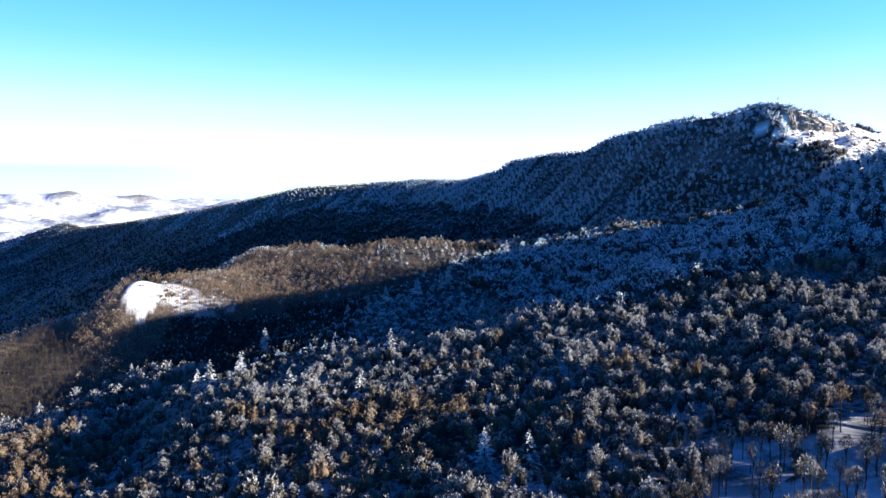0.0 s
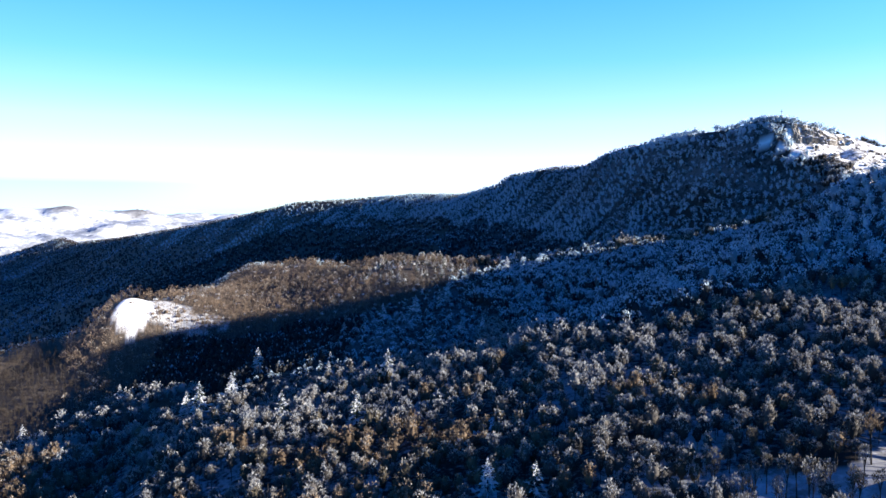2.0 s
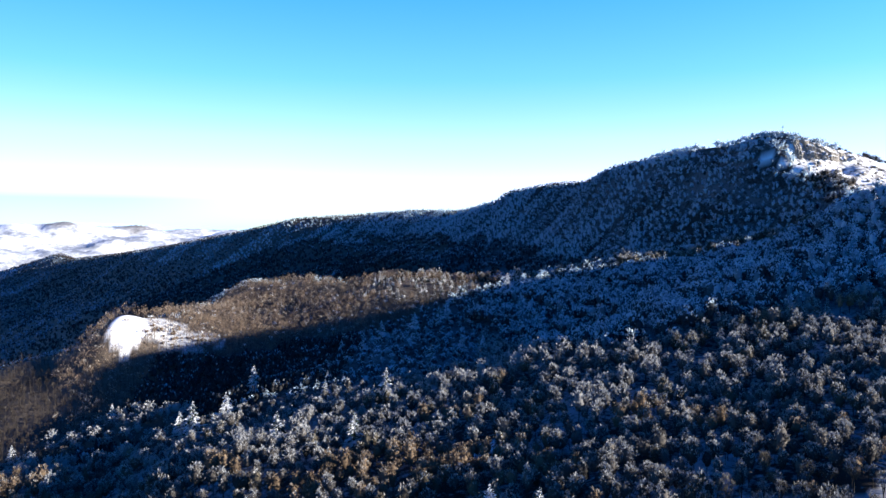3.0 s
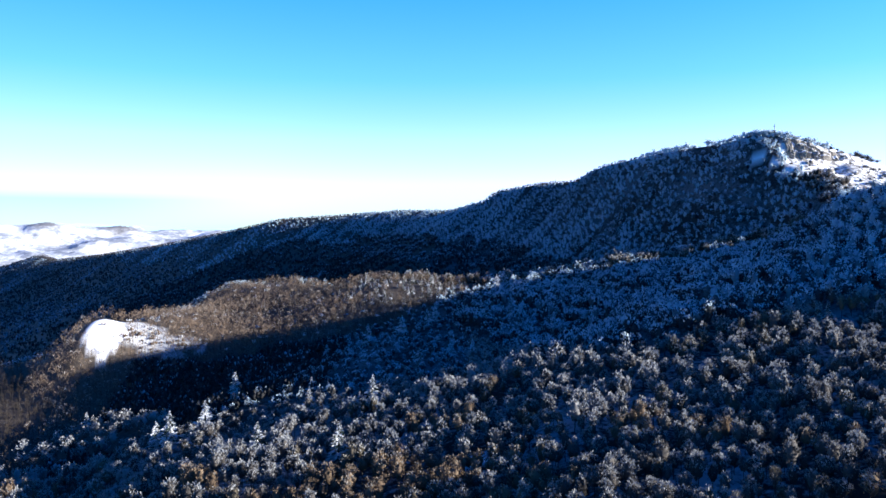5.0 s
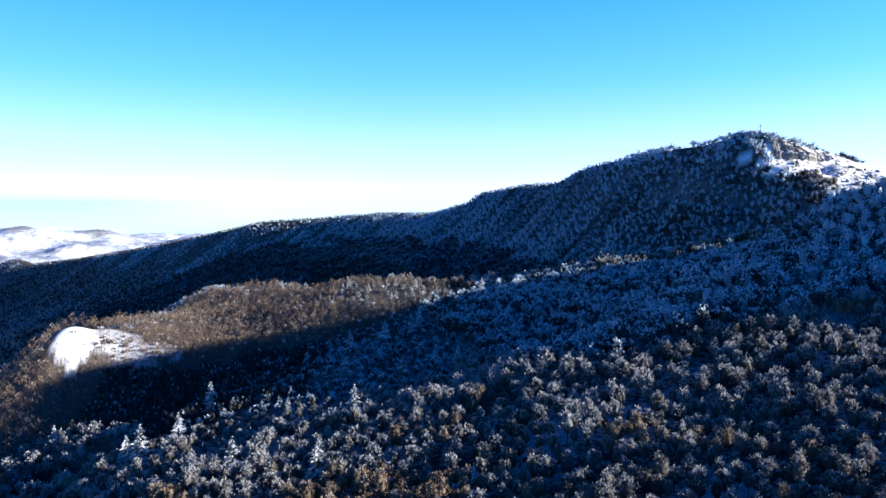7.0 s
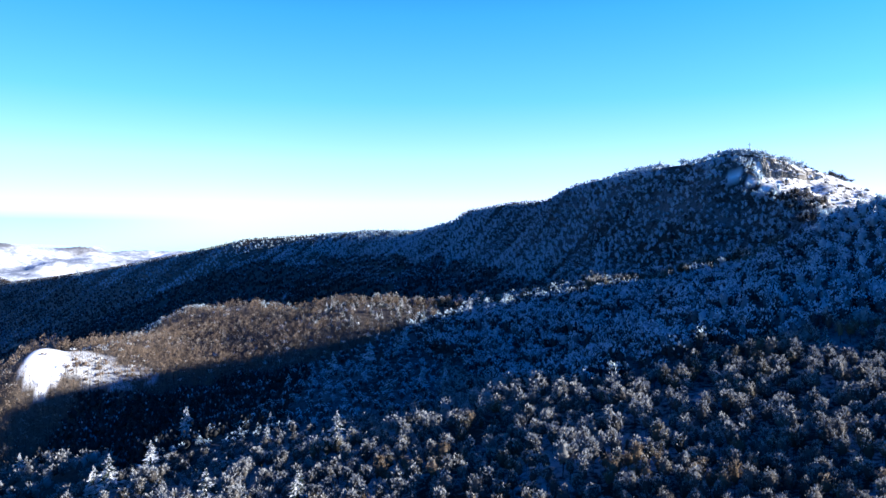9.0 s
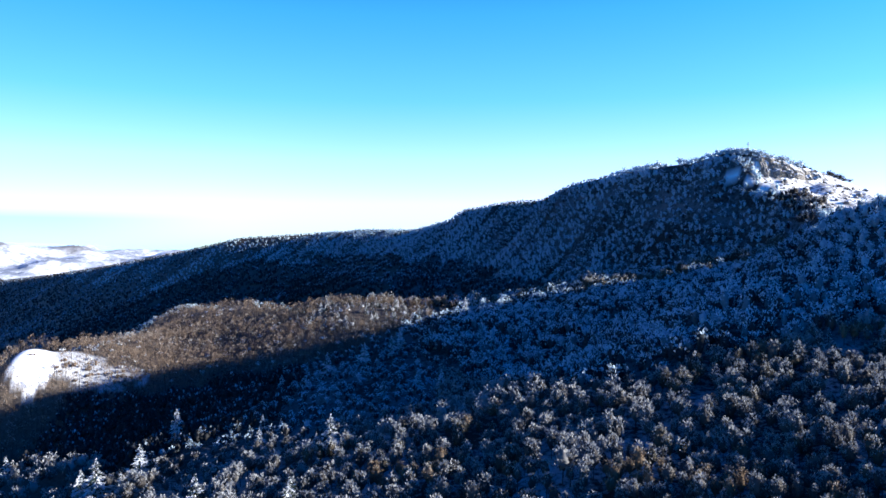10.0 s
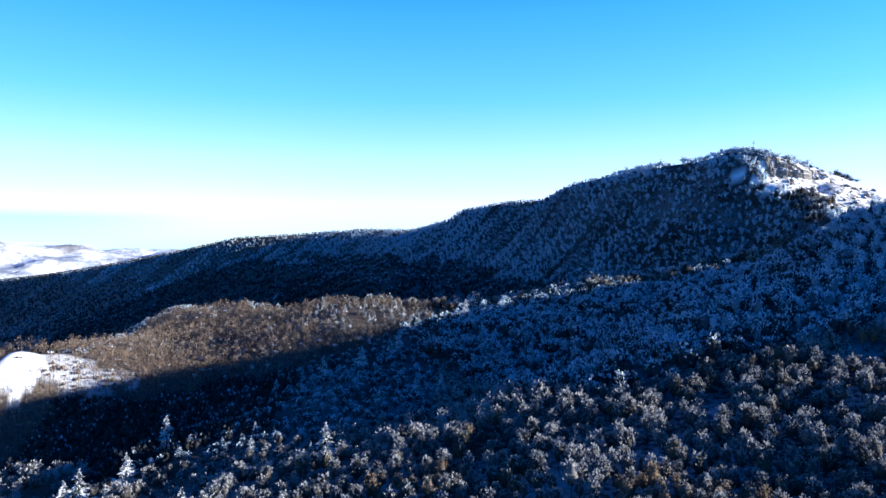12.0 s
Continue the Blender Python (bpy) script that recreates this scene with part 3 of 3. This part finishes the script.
fir_gap = np.array([(-52, 237, 2.7), (-90, 270, 2.7), (-82, 268, 2.4), (-97, 276, 2), (-84, 290, 2), (-78, 288, 2), (-26, 223, 2), (-20, 269, 1.5), (-82, 324, 2), (10, 166, 2), (20, 160, 2), (133.5, 260, 2), (-88, 190, 2)])


def room(x, y, share=0.5):
    """True where a broadleaf tree may stand: not on open snow, few in thin stands, none against a fir."""
    by_fir = np.zeros(x.shape, bool)
    for fx, fy, reach in fir_gap:
        by_fir |= np.hypot(x - fx, (y - fy + 3.1 * reach) / reach) < 3.7
    return ~bare(x, y) & ~(thin(x, y) & (rng.uniform(size=x.shape) > share)) & ~by_fir


near = scatter(rng, -160, 190, 104, 262, 3.9, lambda x, y, dn, dr, s: in_view(x, y) & (dn < 14) & ~brown_zone(x, y) & ~park(x, y) & room(x, y, 0.3) & (waves(x, y, 16, 40, 3.3) > -1.4))
order = np.argsort(near[1] + 0.15 * np.abs(near[0] - 10))
near = tuple(p[order] for p in near)
front = near[1] > 112
own = np.zeros(len(front), bool)
own[np.nonzero(front & (near[0] > -0.64 * near[1]) & (near[0] < 0.64 * near[1]))[0][:260]] = True
rust = rust_zone(near[0], near[1])
olive = ~rust & (waves(near[0], near[1], 16, 60, 8.8) > 0.8)


def pick(places, mask):
    return tuple(p[mask] for p in places)


FROST_LABEL, RUST_LABEL = "bare broadleaf tree with grey frost on its twigs", "broadleaf tree with rusty brown winter leaves"
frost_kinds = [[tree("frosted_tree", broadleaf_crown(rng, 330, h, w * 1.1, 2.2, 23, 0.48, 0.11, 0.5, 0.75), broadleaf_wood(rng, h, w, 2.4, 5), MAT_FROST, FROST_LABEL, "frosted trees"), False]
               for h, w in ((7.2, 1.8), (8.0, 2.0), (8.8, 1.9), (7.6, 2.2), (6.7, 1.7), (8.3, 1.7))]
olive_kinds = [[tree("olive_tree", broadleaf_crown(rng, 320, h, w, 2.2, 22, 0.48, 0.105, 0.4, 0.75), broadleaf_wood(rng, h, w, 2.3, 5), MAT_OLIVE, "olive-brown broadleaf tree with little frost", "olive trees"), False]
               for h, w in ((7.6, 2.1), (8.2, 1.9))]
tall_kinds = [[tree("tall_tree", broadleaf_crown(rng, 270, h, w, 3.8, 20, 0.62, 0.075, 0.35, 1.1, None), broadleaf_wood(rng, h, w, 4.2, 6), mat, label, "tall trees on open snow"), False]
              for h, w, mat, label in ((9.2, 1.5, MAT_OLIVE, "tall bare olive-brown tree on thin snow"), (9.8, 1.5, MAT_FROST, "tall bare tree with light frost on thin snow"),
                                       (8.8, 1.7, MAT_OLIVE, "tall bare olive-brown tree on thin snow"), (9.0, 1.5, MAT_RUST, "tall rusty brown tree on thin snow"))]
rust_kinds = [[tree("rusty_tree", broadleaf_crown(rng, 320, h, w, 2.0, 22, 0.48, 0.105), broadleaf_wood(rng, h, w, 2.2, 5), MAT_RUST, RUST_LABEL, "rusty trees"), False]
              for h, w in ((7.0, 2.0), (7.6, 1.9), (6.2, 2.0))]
stand = scatter(rng, 30, 150, 98, 175, 4.7, lambda x, y, dn, dr, s: in_view(x, y) & park(x, y) & (waves(x, y, 16, 30, 5.1) > -0.9))
plant(tall_kinds, rng, stand, (0.8, 1.1))
plant(frost_kinds, rng, pick(near, own & ~rust & ~olive), (0.75, 1.2))
plant(olive_kinds, rng, pick(near, own & olive), (0.8, 1.15))
plant(rust_kinds, rng, pick(near, own & rust), (0.85, 1.15))
deep = near[1] > 205
forest("frosted_forest", rng, pick(near, ~own & ~rust & ~olive & ~deep), NEAR, (0.7, 1.2), MAT_FROST, "frosted bare broadleaf trees covering the near slope")
forest("frosted_forest", rng, pick(near, ~own & ~rust & ~olive & deep), NEXT, (0.7, 1.2), MAT_FROST, "frosted bare broadleaf trees higher on the slope")
forest("olive_forest", rng, pick(near, ~own & olive), NEXT, (0.8, 1.15), MAT_OLIVE, "olive-brown broadleaf trees among frosted ones")
forest("rusty_forest", rng, pick(near, ~own & rust), NEXT, (0.8, 1.1), MAT_RUST, "clumps of rusty brown broadleaf trees among frosted ones")
trunks(rng, pick(near, ~own), 4.8, 0.12, "dark stems of the slope's broadleaf trees")

beside = scatter(rng, 85, 250, 95, 250, 10.5, lambda x, y, dn, dr, s: ~in_view(x, y) & (x < 0.76 * (y - 40) + 110))
forest("frosted_forest", rng, beside, LOWV, (0.9, 1.2), MAT_FROST, "unseen frosted broadleaf trees past the view, added to cast shade")
below = scatter(rng, -110, 120, -60, 104, 6.5, lambda x, y, dn, dr, s: rng.uniform(size=x.shape) < 8)
forest("frosted_forest", rng, below, FARV, (1.1, 1.5), MAT_FROST, "frosted bare broadleaf trees in the dell under the flight")
trunks(rng, below, 5.5, 0.14, "dark stems of the broadleaf trees in the dell")
mid = scatter(rng, -260, 330, 262, 560, 4.5, lambda x, y, dn, dr, s: in_view(x, y) & (dn < 16) & ~flank(x, y, dr, s) & (~brown_zone(x, y) | ((dn > 3) & (x > -95))) & room(x, y))
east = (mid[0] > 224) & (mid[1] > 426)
fringe = ((mid[0] + 137) / 32) ** 2 + ((mid[1] - 314) / 15) ** 2 < 1
bank = ~east & (mid[0] > -45) & (mid[0] < 222) & (mid[1] > 405) & (land(mid[0], mid[1])[1] > -16) & (waves(mid[0], mid[1], 16, 40, 7.1) > -0.6)
upper = (mid[0] + 0.35 * mid[1] > 150) & (mid[1] > 266) & ~east & ~bank
young = ~fringe & (mid[0] > -115) & (mid[0] < 12 + 0.1 * (mid[1] - 280)) & (mid[1] > 265) & ~upper & ~bank
border = mid[1] < 292
forest("frosted_forest", rng, pick(mid, ~upper & ~east & ~bank & ~young), MIDV, (0.7, 1.05), MAT_FROST, "frosted bare broadleaf trees on the shaded slope")
forest("young_growth", rng, pick(mid, young & ~border), MIDV, (0.45, 0.68), MAT_RIME, "low frosted young trees on the shaded hillside")
forest("young_growth", rng, pick(mid, young & border), MIDV, (0.45, 0.75), MAT_FROST, "low grey young trees at the edge of the sunlit slope", np.full((young & border).sum(), -0.12))
forest("dark_forest", rng, pick(mid, east), MIDV, (0.7, 1.0), MAT_DIM, "thinly frosted trees below the summit snow, coloured dark for shade", np.full(east.sum(), 0.15))
forest("olive_forest", rng, pick(mid, bank), MIDV, (0.8, 1.1), MAT_OLIVE, "olive-brown trees along the lit edge of the slope")
forest("rimed_forest", rng, pick(mid, upper), MIDV, (0.8, 1.2), MAT_RIME, "thickly rimed broadleaf trees high on the shaded slope", 0.3 * smooth_step(120, 200, mid[0][upper]))
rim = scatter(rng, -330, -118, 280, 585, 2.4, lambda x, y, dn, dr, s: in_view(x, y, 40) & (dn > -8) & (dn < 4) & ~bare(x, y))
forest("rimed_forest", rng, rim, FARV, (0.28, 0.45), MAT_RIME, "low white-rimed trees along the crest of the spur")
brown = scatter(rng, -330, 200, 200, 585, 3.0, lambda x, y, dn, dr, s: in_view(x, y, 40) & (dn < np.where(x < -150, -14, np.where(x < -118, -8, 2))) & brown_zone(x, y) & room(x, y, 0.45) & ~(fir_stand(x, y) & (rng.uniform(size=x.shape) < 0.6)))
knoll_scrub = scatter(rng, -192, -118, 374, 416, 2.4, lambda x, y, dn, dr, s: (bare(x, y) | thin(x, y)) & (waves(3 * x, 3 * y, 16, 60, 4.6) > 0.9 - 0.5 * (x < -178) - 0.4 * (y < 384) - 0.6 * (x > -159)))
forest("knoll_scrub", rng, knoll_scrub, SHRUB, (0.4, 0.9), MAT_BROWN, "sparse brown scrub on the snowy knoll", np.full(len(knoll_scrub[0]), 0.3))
dell_shade = dell_zone(brown[0], brown[1])
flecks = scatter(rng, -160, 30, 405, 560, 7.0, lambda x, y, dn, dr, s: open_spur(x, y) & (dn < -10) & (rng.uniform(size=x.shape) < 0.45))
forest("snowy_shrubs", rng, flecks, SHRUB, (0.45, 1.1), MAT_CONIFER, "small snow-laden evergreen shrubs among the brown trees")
forest("dark_forest", rng, pick(brown, dell_shade), LOWV, (0.65, 1.0), MAT_DIM, "thinly frosted leafless trees in the dell, coloured dark for its shade", np.full(dell_shade.sum(), -0.25))
west = ~dell_shade & (brown[1] < 372 + 0.5 * (brown[0] + 170)) & (rng.uniform(size=dell_shade.shape) < 0.85)
shady = ~dell_shade & (brown[1] < 400) & (brown[0] < -0.53 * (brown[1] - 5) + 4 * waves(brown[0], brown[1], 16, 50, 1.3))
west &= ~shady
crest_edge = ~dell_shade & ~west & ~shady & (brown[0] < -95) & (land(brown[0], brown[1])[1] > -24)
lit = ~dell_shade & ~west & ~shady & ~crest_edge
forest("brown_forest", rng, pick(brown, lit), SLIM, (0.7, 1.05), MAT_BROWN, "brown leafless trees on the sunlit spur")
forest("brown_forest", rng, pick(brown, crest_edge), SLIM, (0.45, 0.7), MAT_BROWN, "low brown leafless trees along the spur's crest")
forest("dark_forest", rng, pick(brown, shady), SLIM, (0.5, 0.8), MAT_UMBER, "frost-tipped leafless trees at the spur's end, coloured dark for shade", np.full(shady.sum(), -0.3))
forest("brown_forest", rng, pick(brown, west), SLIM, (0.55, 0.9), MAT_UMBER, "brown leafless trees with a little frost below the knoll, darkened for part shade")
trunks(rng, brown, 5.5, 0.10, "slim stems of the brown leafless trees")
face = scatter(rng, -460, 330, 420, 1150, 3.5, lambda x, y, dn, dr, s: in_view(x, y, 40) & (dr > 7) & (dn > 16) & ~flank(x, y, dr, s) & ~bare(x, y) & (ribs(s) > -0.75))
streak = 0.28 * ribs(land(face[0], face[1])[3]) + 0.12 * waves(face[0], face[1], 60, 300, 5.2)
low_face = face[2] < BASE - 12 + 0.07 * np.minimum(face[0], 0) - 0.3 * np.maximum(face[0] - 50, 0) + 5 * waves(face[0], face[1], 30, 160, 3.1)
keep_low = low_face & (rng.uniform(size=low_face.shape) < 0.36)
hoar = (face[2] > BASE + 44 + 6 * waves(face[0], face[1], 20, 90, 6.2)) & (face[0] > 150)
forest("hoar_forest", rng, pick(face, hoar), FARV, (0.6, 0.95), MAT_HOAR, "low trees white with hoar frost under the summit", streak[hoar])
forest("ridge_forest", rng, pick(face, ~low_face & ~hoar), FARV, (0.55, 0.88), MAT_RIME, "low frosted trees covering the shaded ridge face", streak[~low_face & ~hoar])
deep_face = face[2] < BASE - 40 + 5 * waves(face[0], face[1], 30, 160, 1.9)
forest("valley_forest", rng, pick(face, keep_low & deep_face), LOWV, (0.8, 1.2), MAT_DIM, "bare trees in the valley bottom, coloured dark for its shade", streak[keep_low & deep_face] - 0.12)
forest("valley_forest", rng, pick(face, keep_low & ~deep_face), FARV, (0.8, 1.2), MAT_DIM, "leafless trees with little frost on the valley side, coloured dark for shade", streak[keep_low & ~deep_face])
brow = scatter(rng, -460, 330, 470, 1150, 2.9, lambda x, y, dn, dr, s: in_view(x, y, 40) & (dr > -14) & (dr < 9) & (dn > 16) & ~flank(x, y, dr, s) & (waves(x, y, 16, 50, 7.7) > -0.9))
head = brow[1] < 640
forest("ridge_scrub", rng, pick(brow, head), SHRUB, (0.9, 1.6), MAT_HOAR, "low frosted scrub along the crest near the summit")
forest("ridge_scrub", rng, pick(brow, ~head), LOWV, (0.22, 0.42), MAT_BARE, "low dark scrub along the far crest")
far = scatter(rng, -1750, 0, 600, 2750, 7.5, lambda x, y, dn, dr, s: in_view(x, y, 40) & (dr > -20) & ((y > 1150) | (x < -460)) & (dn > 20) & (dr < 700) & (dr > -8))
edge = land(far[0], far[1])[2] < 20
far_streak = 0.3 * ribs(land(far[0], far[1])[3] * 0.5) + 0.25 * waves(far[0], far[1], 80, 400, 5.2)
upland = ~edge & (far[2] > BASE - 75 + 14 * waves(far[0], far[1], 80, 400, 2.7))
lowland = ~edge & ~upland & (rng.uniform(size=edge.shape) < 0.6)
forest("ridge_forest", rng, pick(far, upland), LOWV, (0.65, 1.05), MAT_RIME, "low thinly frosted trees on the distant ridge", far_streak[upland] - 0.12)
forest("valley_forest", rng, pick(far, lowland), LOWV, (0.8, 1.3), MAT_DIM, "bare trees in the distant valley, coloured dark for its shade", far_streak[lowland])
rim_far = scatter(rng, -1750, 0, 600, 2750, 5.0, lambda x, y, dn, dr, s: in_view(x, y, 40) & (dr > -8) & (dr < 22) & ((y > 1150) | (x < -460)))
forest("ridge_scrub", rng, rim_far, LOWV, (0.35, 0.6), MAT_BARE, "low dark scrub along the distant crest")

# ---------------------------------------------------------------- conifers
FIRS = [(-52, 237, 11.5), (-90, 270, 12), (-82, 268, 7), (-97, 276, 7), (-84, 290, 8.5), (-78, 288, 8.5), (-26, 223, 9), (-20, 269, 9),
        (-25, 275, 7.5), (-82, 324, 8.5), (-45, 288, 6), (-26, 307, 4.5), (-47, 306, 4), (-40, 302, 4), (-35, 310, 4), (-31, 382, 8), (-14, 388, 8),
        (-15, 376, 5), (-1, 395, 7), (-50, 370, 6), (-48, 395, 6), (47, 352, 7), (3, 403, 7), (14, 410, 6), (20, 398, 6), (40, 443, 10), (-85, 333, 6),
        (-146, 328, 6), (-175, 302, 6), (-146, 263, 5), (20, 160, 7.5), (10, 166, 7.5), (133.5, 260, 8.5), (47, 468, 9), (52, 466, 8), (-88, 190, 5.5)]
fir_kinds = []
for tall, mat, label, group in ((8.0, MAT_CONIFER, "dark narrow fir laden with white snow", "snowy firs"), (9.0, MAT_CONIFER, "dark narrow fir laden with white snow", "snowy firs"),
                                (10.0, MAT_CONIFER, "dark narrow fir laden with white snow", "snowy firs"), (5.0, MAT_YOUNG, "young dark green fir flecked with snow", "young firs"),
                                (6.0, MAT_YOUNG, "young dark green fir flecked with snow", "young firs")):
    w = conifer_crown(rng, tall, tall * 0.27, 13, 8, 6)
    fir_kinds.append([tree("snowy_fir" if tall > 7 else "young_fir", w, tube([(0, 0, -0.6), (0, 0, tall * 0.9)], [0.16, 0.03], 6), mat, label, group), tall, False])
spots = [(x, y, h) for x, y, h in FIRS]
for i in range(80):
    a, r = rng.uniform(0, 6.283), rng.uniform(0.05, 1) ** 0.5
    spots.append((float(-15 + 46 * r * np.cos(a)), float(462 + 20 * r * np.sin(a)), float(rng.uniform(4.0, 6.2))))
for i in range(9):
    spots.append((float(rng.uniform(-80, 60)), float(rng.uniform(300, 400)), float(rng.uniform(5, 7))))
for i, (x, y, h) in enumerate(spots):
    kind = fir_kinds[3 + i % 2 if len(FIRS) <= i < len(FIRS) + 80 else i % 3]
    k = h / kind[1]
    spread = 1.3 * k if h > 11 else k
    m = pose(x, y, float(land(x, y)[0]), 0, 0, float(rng.uniform(0, 360))) @ Matrix.Diagonal((spread, spread, k, 1))
    if kind[2]:
        copy_thing(kind[0], m)
    else:
        kind[0].matrix_basis = m
        kind[2] = True


# ---------------------------------------------------------------- summit: cliff, cross, shrubs
def build_cliff():
    """Weathered limestone face under the summit: uneven columns broken by two snowy ledges."""
    nu, nv = 170, 40
    u, v = np.meshgrid(np.linspace(0, 1, nu), np.linspace(0, 1, nv), indexing="ij")
    cuts = np.sort(rng.uniform(0, 1, 44))
    col = np.searchsorted(cuts, u + 0.012 * np.sin(v * 9))
    proud, lift, step = rng.uniform(-0.9, 0.9, 45)[col], rng.uniform(-0.12, 0.12, 45)[col], rng.uniform(0.3, 1.4, 45)[col]
    along = 4.02 - 1.75 * u
    cx, cy, cz = (np.interp(along, np.arange(len(RIDGE)), RIDGE[:, k]) for k in range(3))
    tall = 16.5 * (1 - 0.62 * u)
    out = 1.2 + 3.0 * (1 - v) + proud * (v < 0.9) + step * (v < 0.38 + lift) + step * (v < 0.70 - lift) + 0.5 * waves(u * 150, v * 40, 16, 60, 2.5)
    out = out - 6.5 * np.clip((v - 0.93) / 0.07, 0, 1)
    x, y = cx + out * 0.28, cy - out * 0.96
    z = BASE + cz - 0.7 + 0.9 * waves(u * 90, v * 0, 16, 60, 1.5) - tall * (1 - np.minimum(v / 0.93, 1)) + 0.35 * waves(u * 150, v * 60, 16, 60, 3.3)
    i, j = np.meshgrid(np.arange(nu - 1), np.arange(nv - 1), indexing="ij")
    f = np.stack([i * nv + j, i * nv + j + 1, (i + 1) * nv + j + 1, (i + 1) * nv + j], -1).reshape(-1, 4)
    ob = mesh_object("cliff", np.stack([x, y, z], -1).reshape(-1, 3), f, MAT_ROCK)
    return tagged(ob, "pale tan limestone cliff with snow ledges below the summit", "cliff", kind="structure")


build_cliff()


def box(cx, cy, cz, sx, sy, sz):
    v = np.array([(cx + a * sx, cy + b * sy, cz + c * sz) for a in (-.5, .5) for b in (-.5, .5) for c in (-.5, .5)])
    return v, np.array([(0, 1, 3, 2), (4, 6, 7, 5), (0, 4, 5, 1), (2, 3, 7, 6), (0, 2, 6, 4), (1, 5, 7, 3)])


iron = Mat("grey_iron", 0.6)
iron.b.inputs["Metallic"].default_value = 0.6
iron.colour(iron.mix(iron.noise(2.0), (0.06, 0.065, 0.07), (0.16, 0.16, 0.16)))
cx, cy = 239.8, 514.0
cross = tagged(new("summit_cross"), "grey iron cross on a stone footing at the summit", "cross")
cross.matrix_basis = pose(cx, cy, float(land(cx, cy)[0]))
part("footing", box(0, 0, 0.4, 1.6, 1.6, 1.6), MAT_ROCK, cross, "snowy stone footing")
part("post", box(0, 0, 4.4, 0.32, 0.32, 7.0), iron.m, cross)
part("arm", box(0, 0, 6.4, 2.6, 0.26, 0.26), iron.m, cross)

shrub = scatter(rng, 225, 420, 425, 600, 4.4, lambda x, y, dn, dr, s: flank(x, y, dr, s) & (waves(x, y, 16, 60, 9.0) > 0.7) & (dr > 8))
forest("summit_shrubs", rng, shrub, SHRUB, (0.35, 0.8), MAT_UMBER, "low dark shrubs on the snowy summit flank")
clump = scatter(rng, 228, 262, 436, 478, 2.3, lambda x, y, dn, dr, s: ((x - 243 - 0.2 * (455 - y)) / 8) ** 2 + ((y - 458) / 15) ** 2 < 1 + 0.3 * waves(x, y, 16, 40, 1.1))
forest("brown_thicket", rng, clump, MIDV, (0.6, 0.9), MAT_UMBER, "dark brown leafless thicket at the edge of the summit snow")
cap = scatter(rng, 225, 330, 500, 560, 2.6, lambda x, y, dn, dr, s: (s > 0.8) & (s < 5.0) & (dr > -9) & (dr < 1.5) & (waves(x, y, 16, 40, 2.4) > -0.7 + 0.22 * np.clip(4 - s, 0, 2.2)))
over = land(cap[0], cap[1])[3] > 2.5
forest("summit_scrub", rng, pick(cap, over), SHRUB, (0.9, 1.6), MAT_HOAR, "rimed scrub along the top of the cliff")
forest("summit_scrub", rng, pick(cap, ~over), SHRUB, (0.8, 1.5), MAT_DIM, "dark scrub along the crest beyond the cliff")


def boulder(wide, tall):
    """A weathered block: a rounded, uneven lump with a flat top."""
    nu, nv = 10, 6
    t, p = np.meshgrid(np.linspace(0, 6.2832, nu, endpoint=False), np.linspace(0.12, 2.6, nv), indexing="ij")
    r = 1 + rng.uniform(-0.25, 0.25, t.shape)
    x, y, z = wide * r * np.sin(p) * np.cos(t), 0.8 * wide * r * np.sin(p) * np.sin(t), tall * np.minimum(r * np.cos(p), 0.75)
    i, j = np.meshgrid(np.arange(nu), np.arange(nv - 1), indexing="ij")
    i2 = (i + 1) % nu
    f = np.stack([i * nv + j, i * nv + j + 1, i2 * nv + j + 1, i2 * nv + j], -1).reshape(-1, 4)
    return np.stack([x, y, z], -1).reshape(-1, 3), f


rock_kinds = []
for wide, tall in ((1.5, 1.3), (2.2, 1.4), (1.2, 1.6)):
    v, f = boulder(wide, tall)
    rock_kinds.append([tagged(mesh_object("boulder", v, f, MAT_ROCK), "weathered grey limestone boulder half sunk in snow", "rock", "summit boulders"), False])
spots = scatter(rng, 235, 400, 430, 540, 6.5, lambda x, y, dn, dr, s: flank(x, y, dr, s) & (dr > 8) & (waves(x, y, 16, 50, 6.6) > 0.2))
plant(rock_kinds, rng, pick(spots, np.arange(len(spots[0])) < 110), (0.5, 1.4))

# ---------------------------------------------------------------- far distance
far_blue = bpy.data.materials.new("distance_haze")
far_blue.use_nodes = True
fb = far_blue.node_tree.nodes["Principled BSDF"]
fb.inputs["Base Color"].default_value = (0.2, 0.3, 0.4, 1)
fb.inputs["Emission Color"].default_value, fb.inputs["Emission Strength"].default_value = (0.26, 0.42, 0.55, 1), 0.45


def build_distance():
    """Backdrop strip of blue hills on the horizon, past the snowy plain."""
    a = np.radians(np.linspace(-75, 75, 420))
    top = 6 + 11 * waves(a * 900, a * 0, 18, 400, 1.2) + 7 * waves(a * 900, a * 0, 300, 700, 2.0)
    lo = np.stack([4960 * np.sin(a), 4960 * np.cos(a), np.full_like(a, BASE - 120)], -1)
    hi = np.stack([4965 * np.sin(a), 4965 * np.cos(a), BASE + top], -1)
    n = len(a)
    i = np.arange(n - 1)
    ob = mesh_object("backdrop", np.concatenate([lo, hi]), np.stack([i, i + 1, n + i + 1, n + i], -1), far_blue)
    return tagged(ob, "pale blue hazy hills along the horizon", "hills", kind="structure")


build_distance()
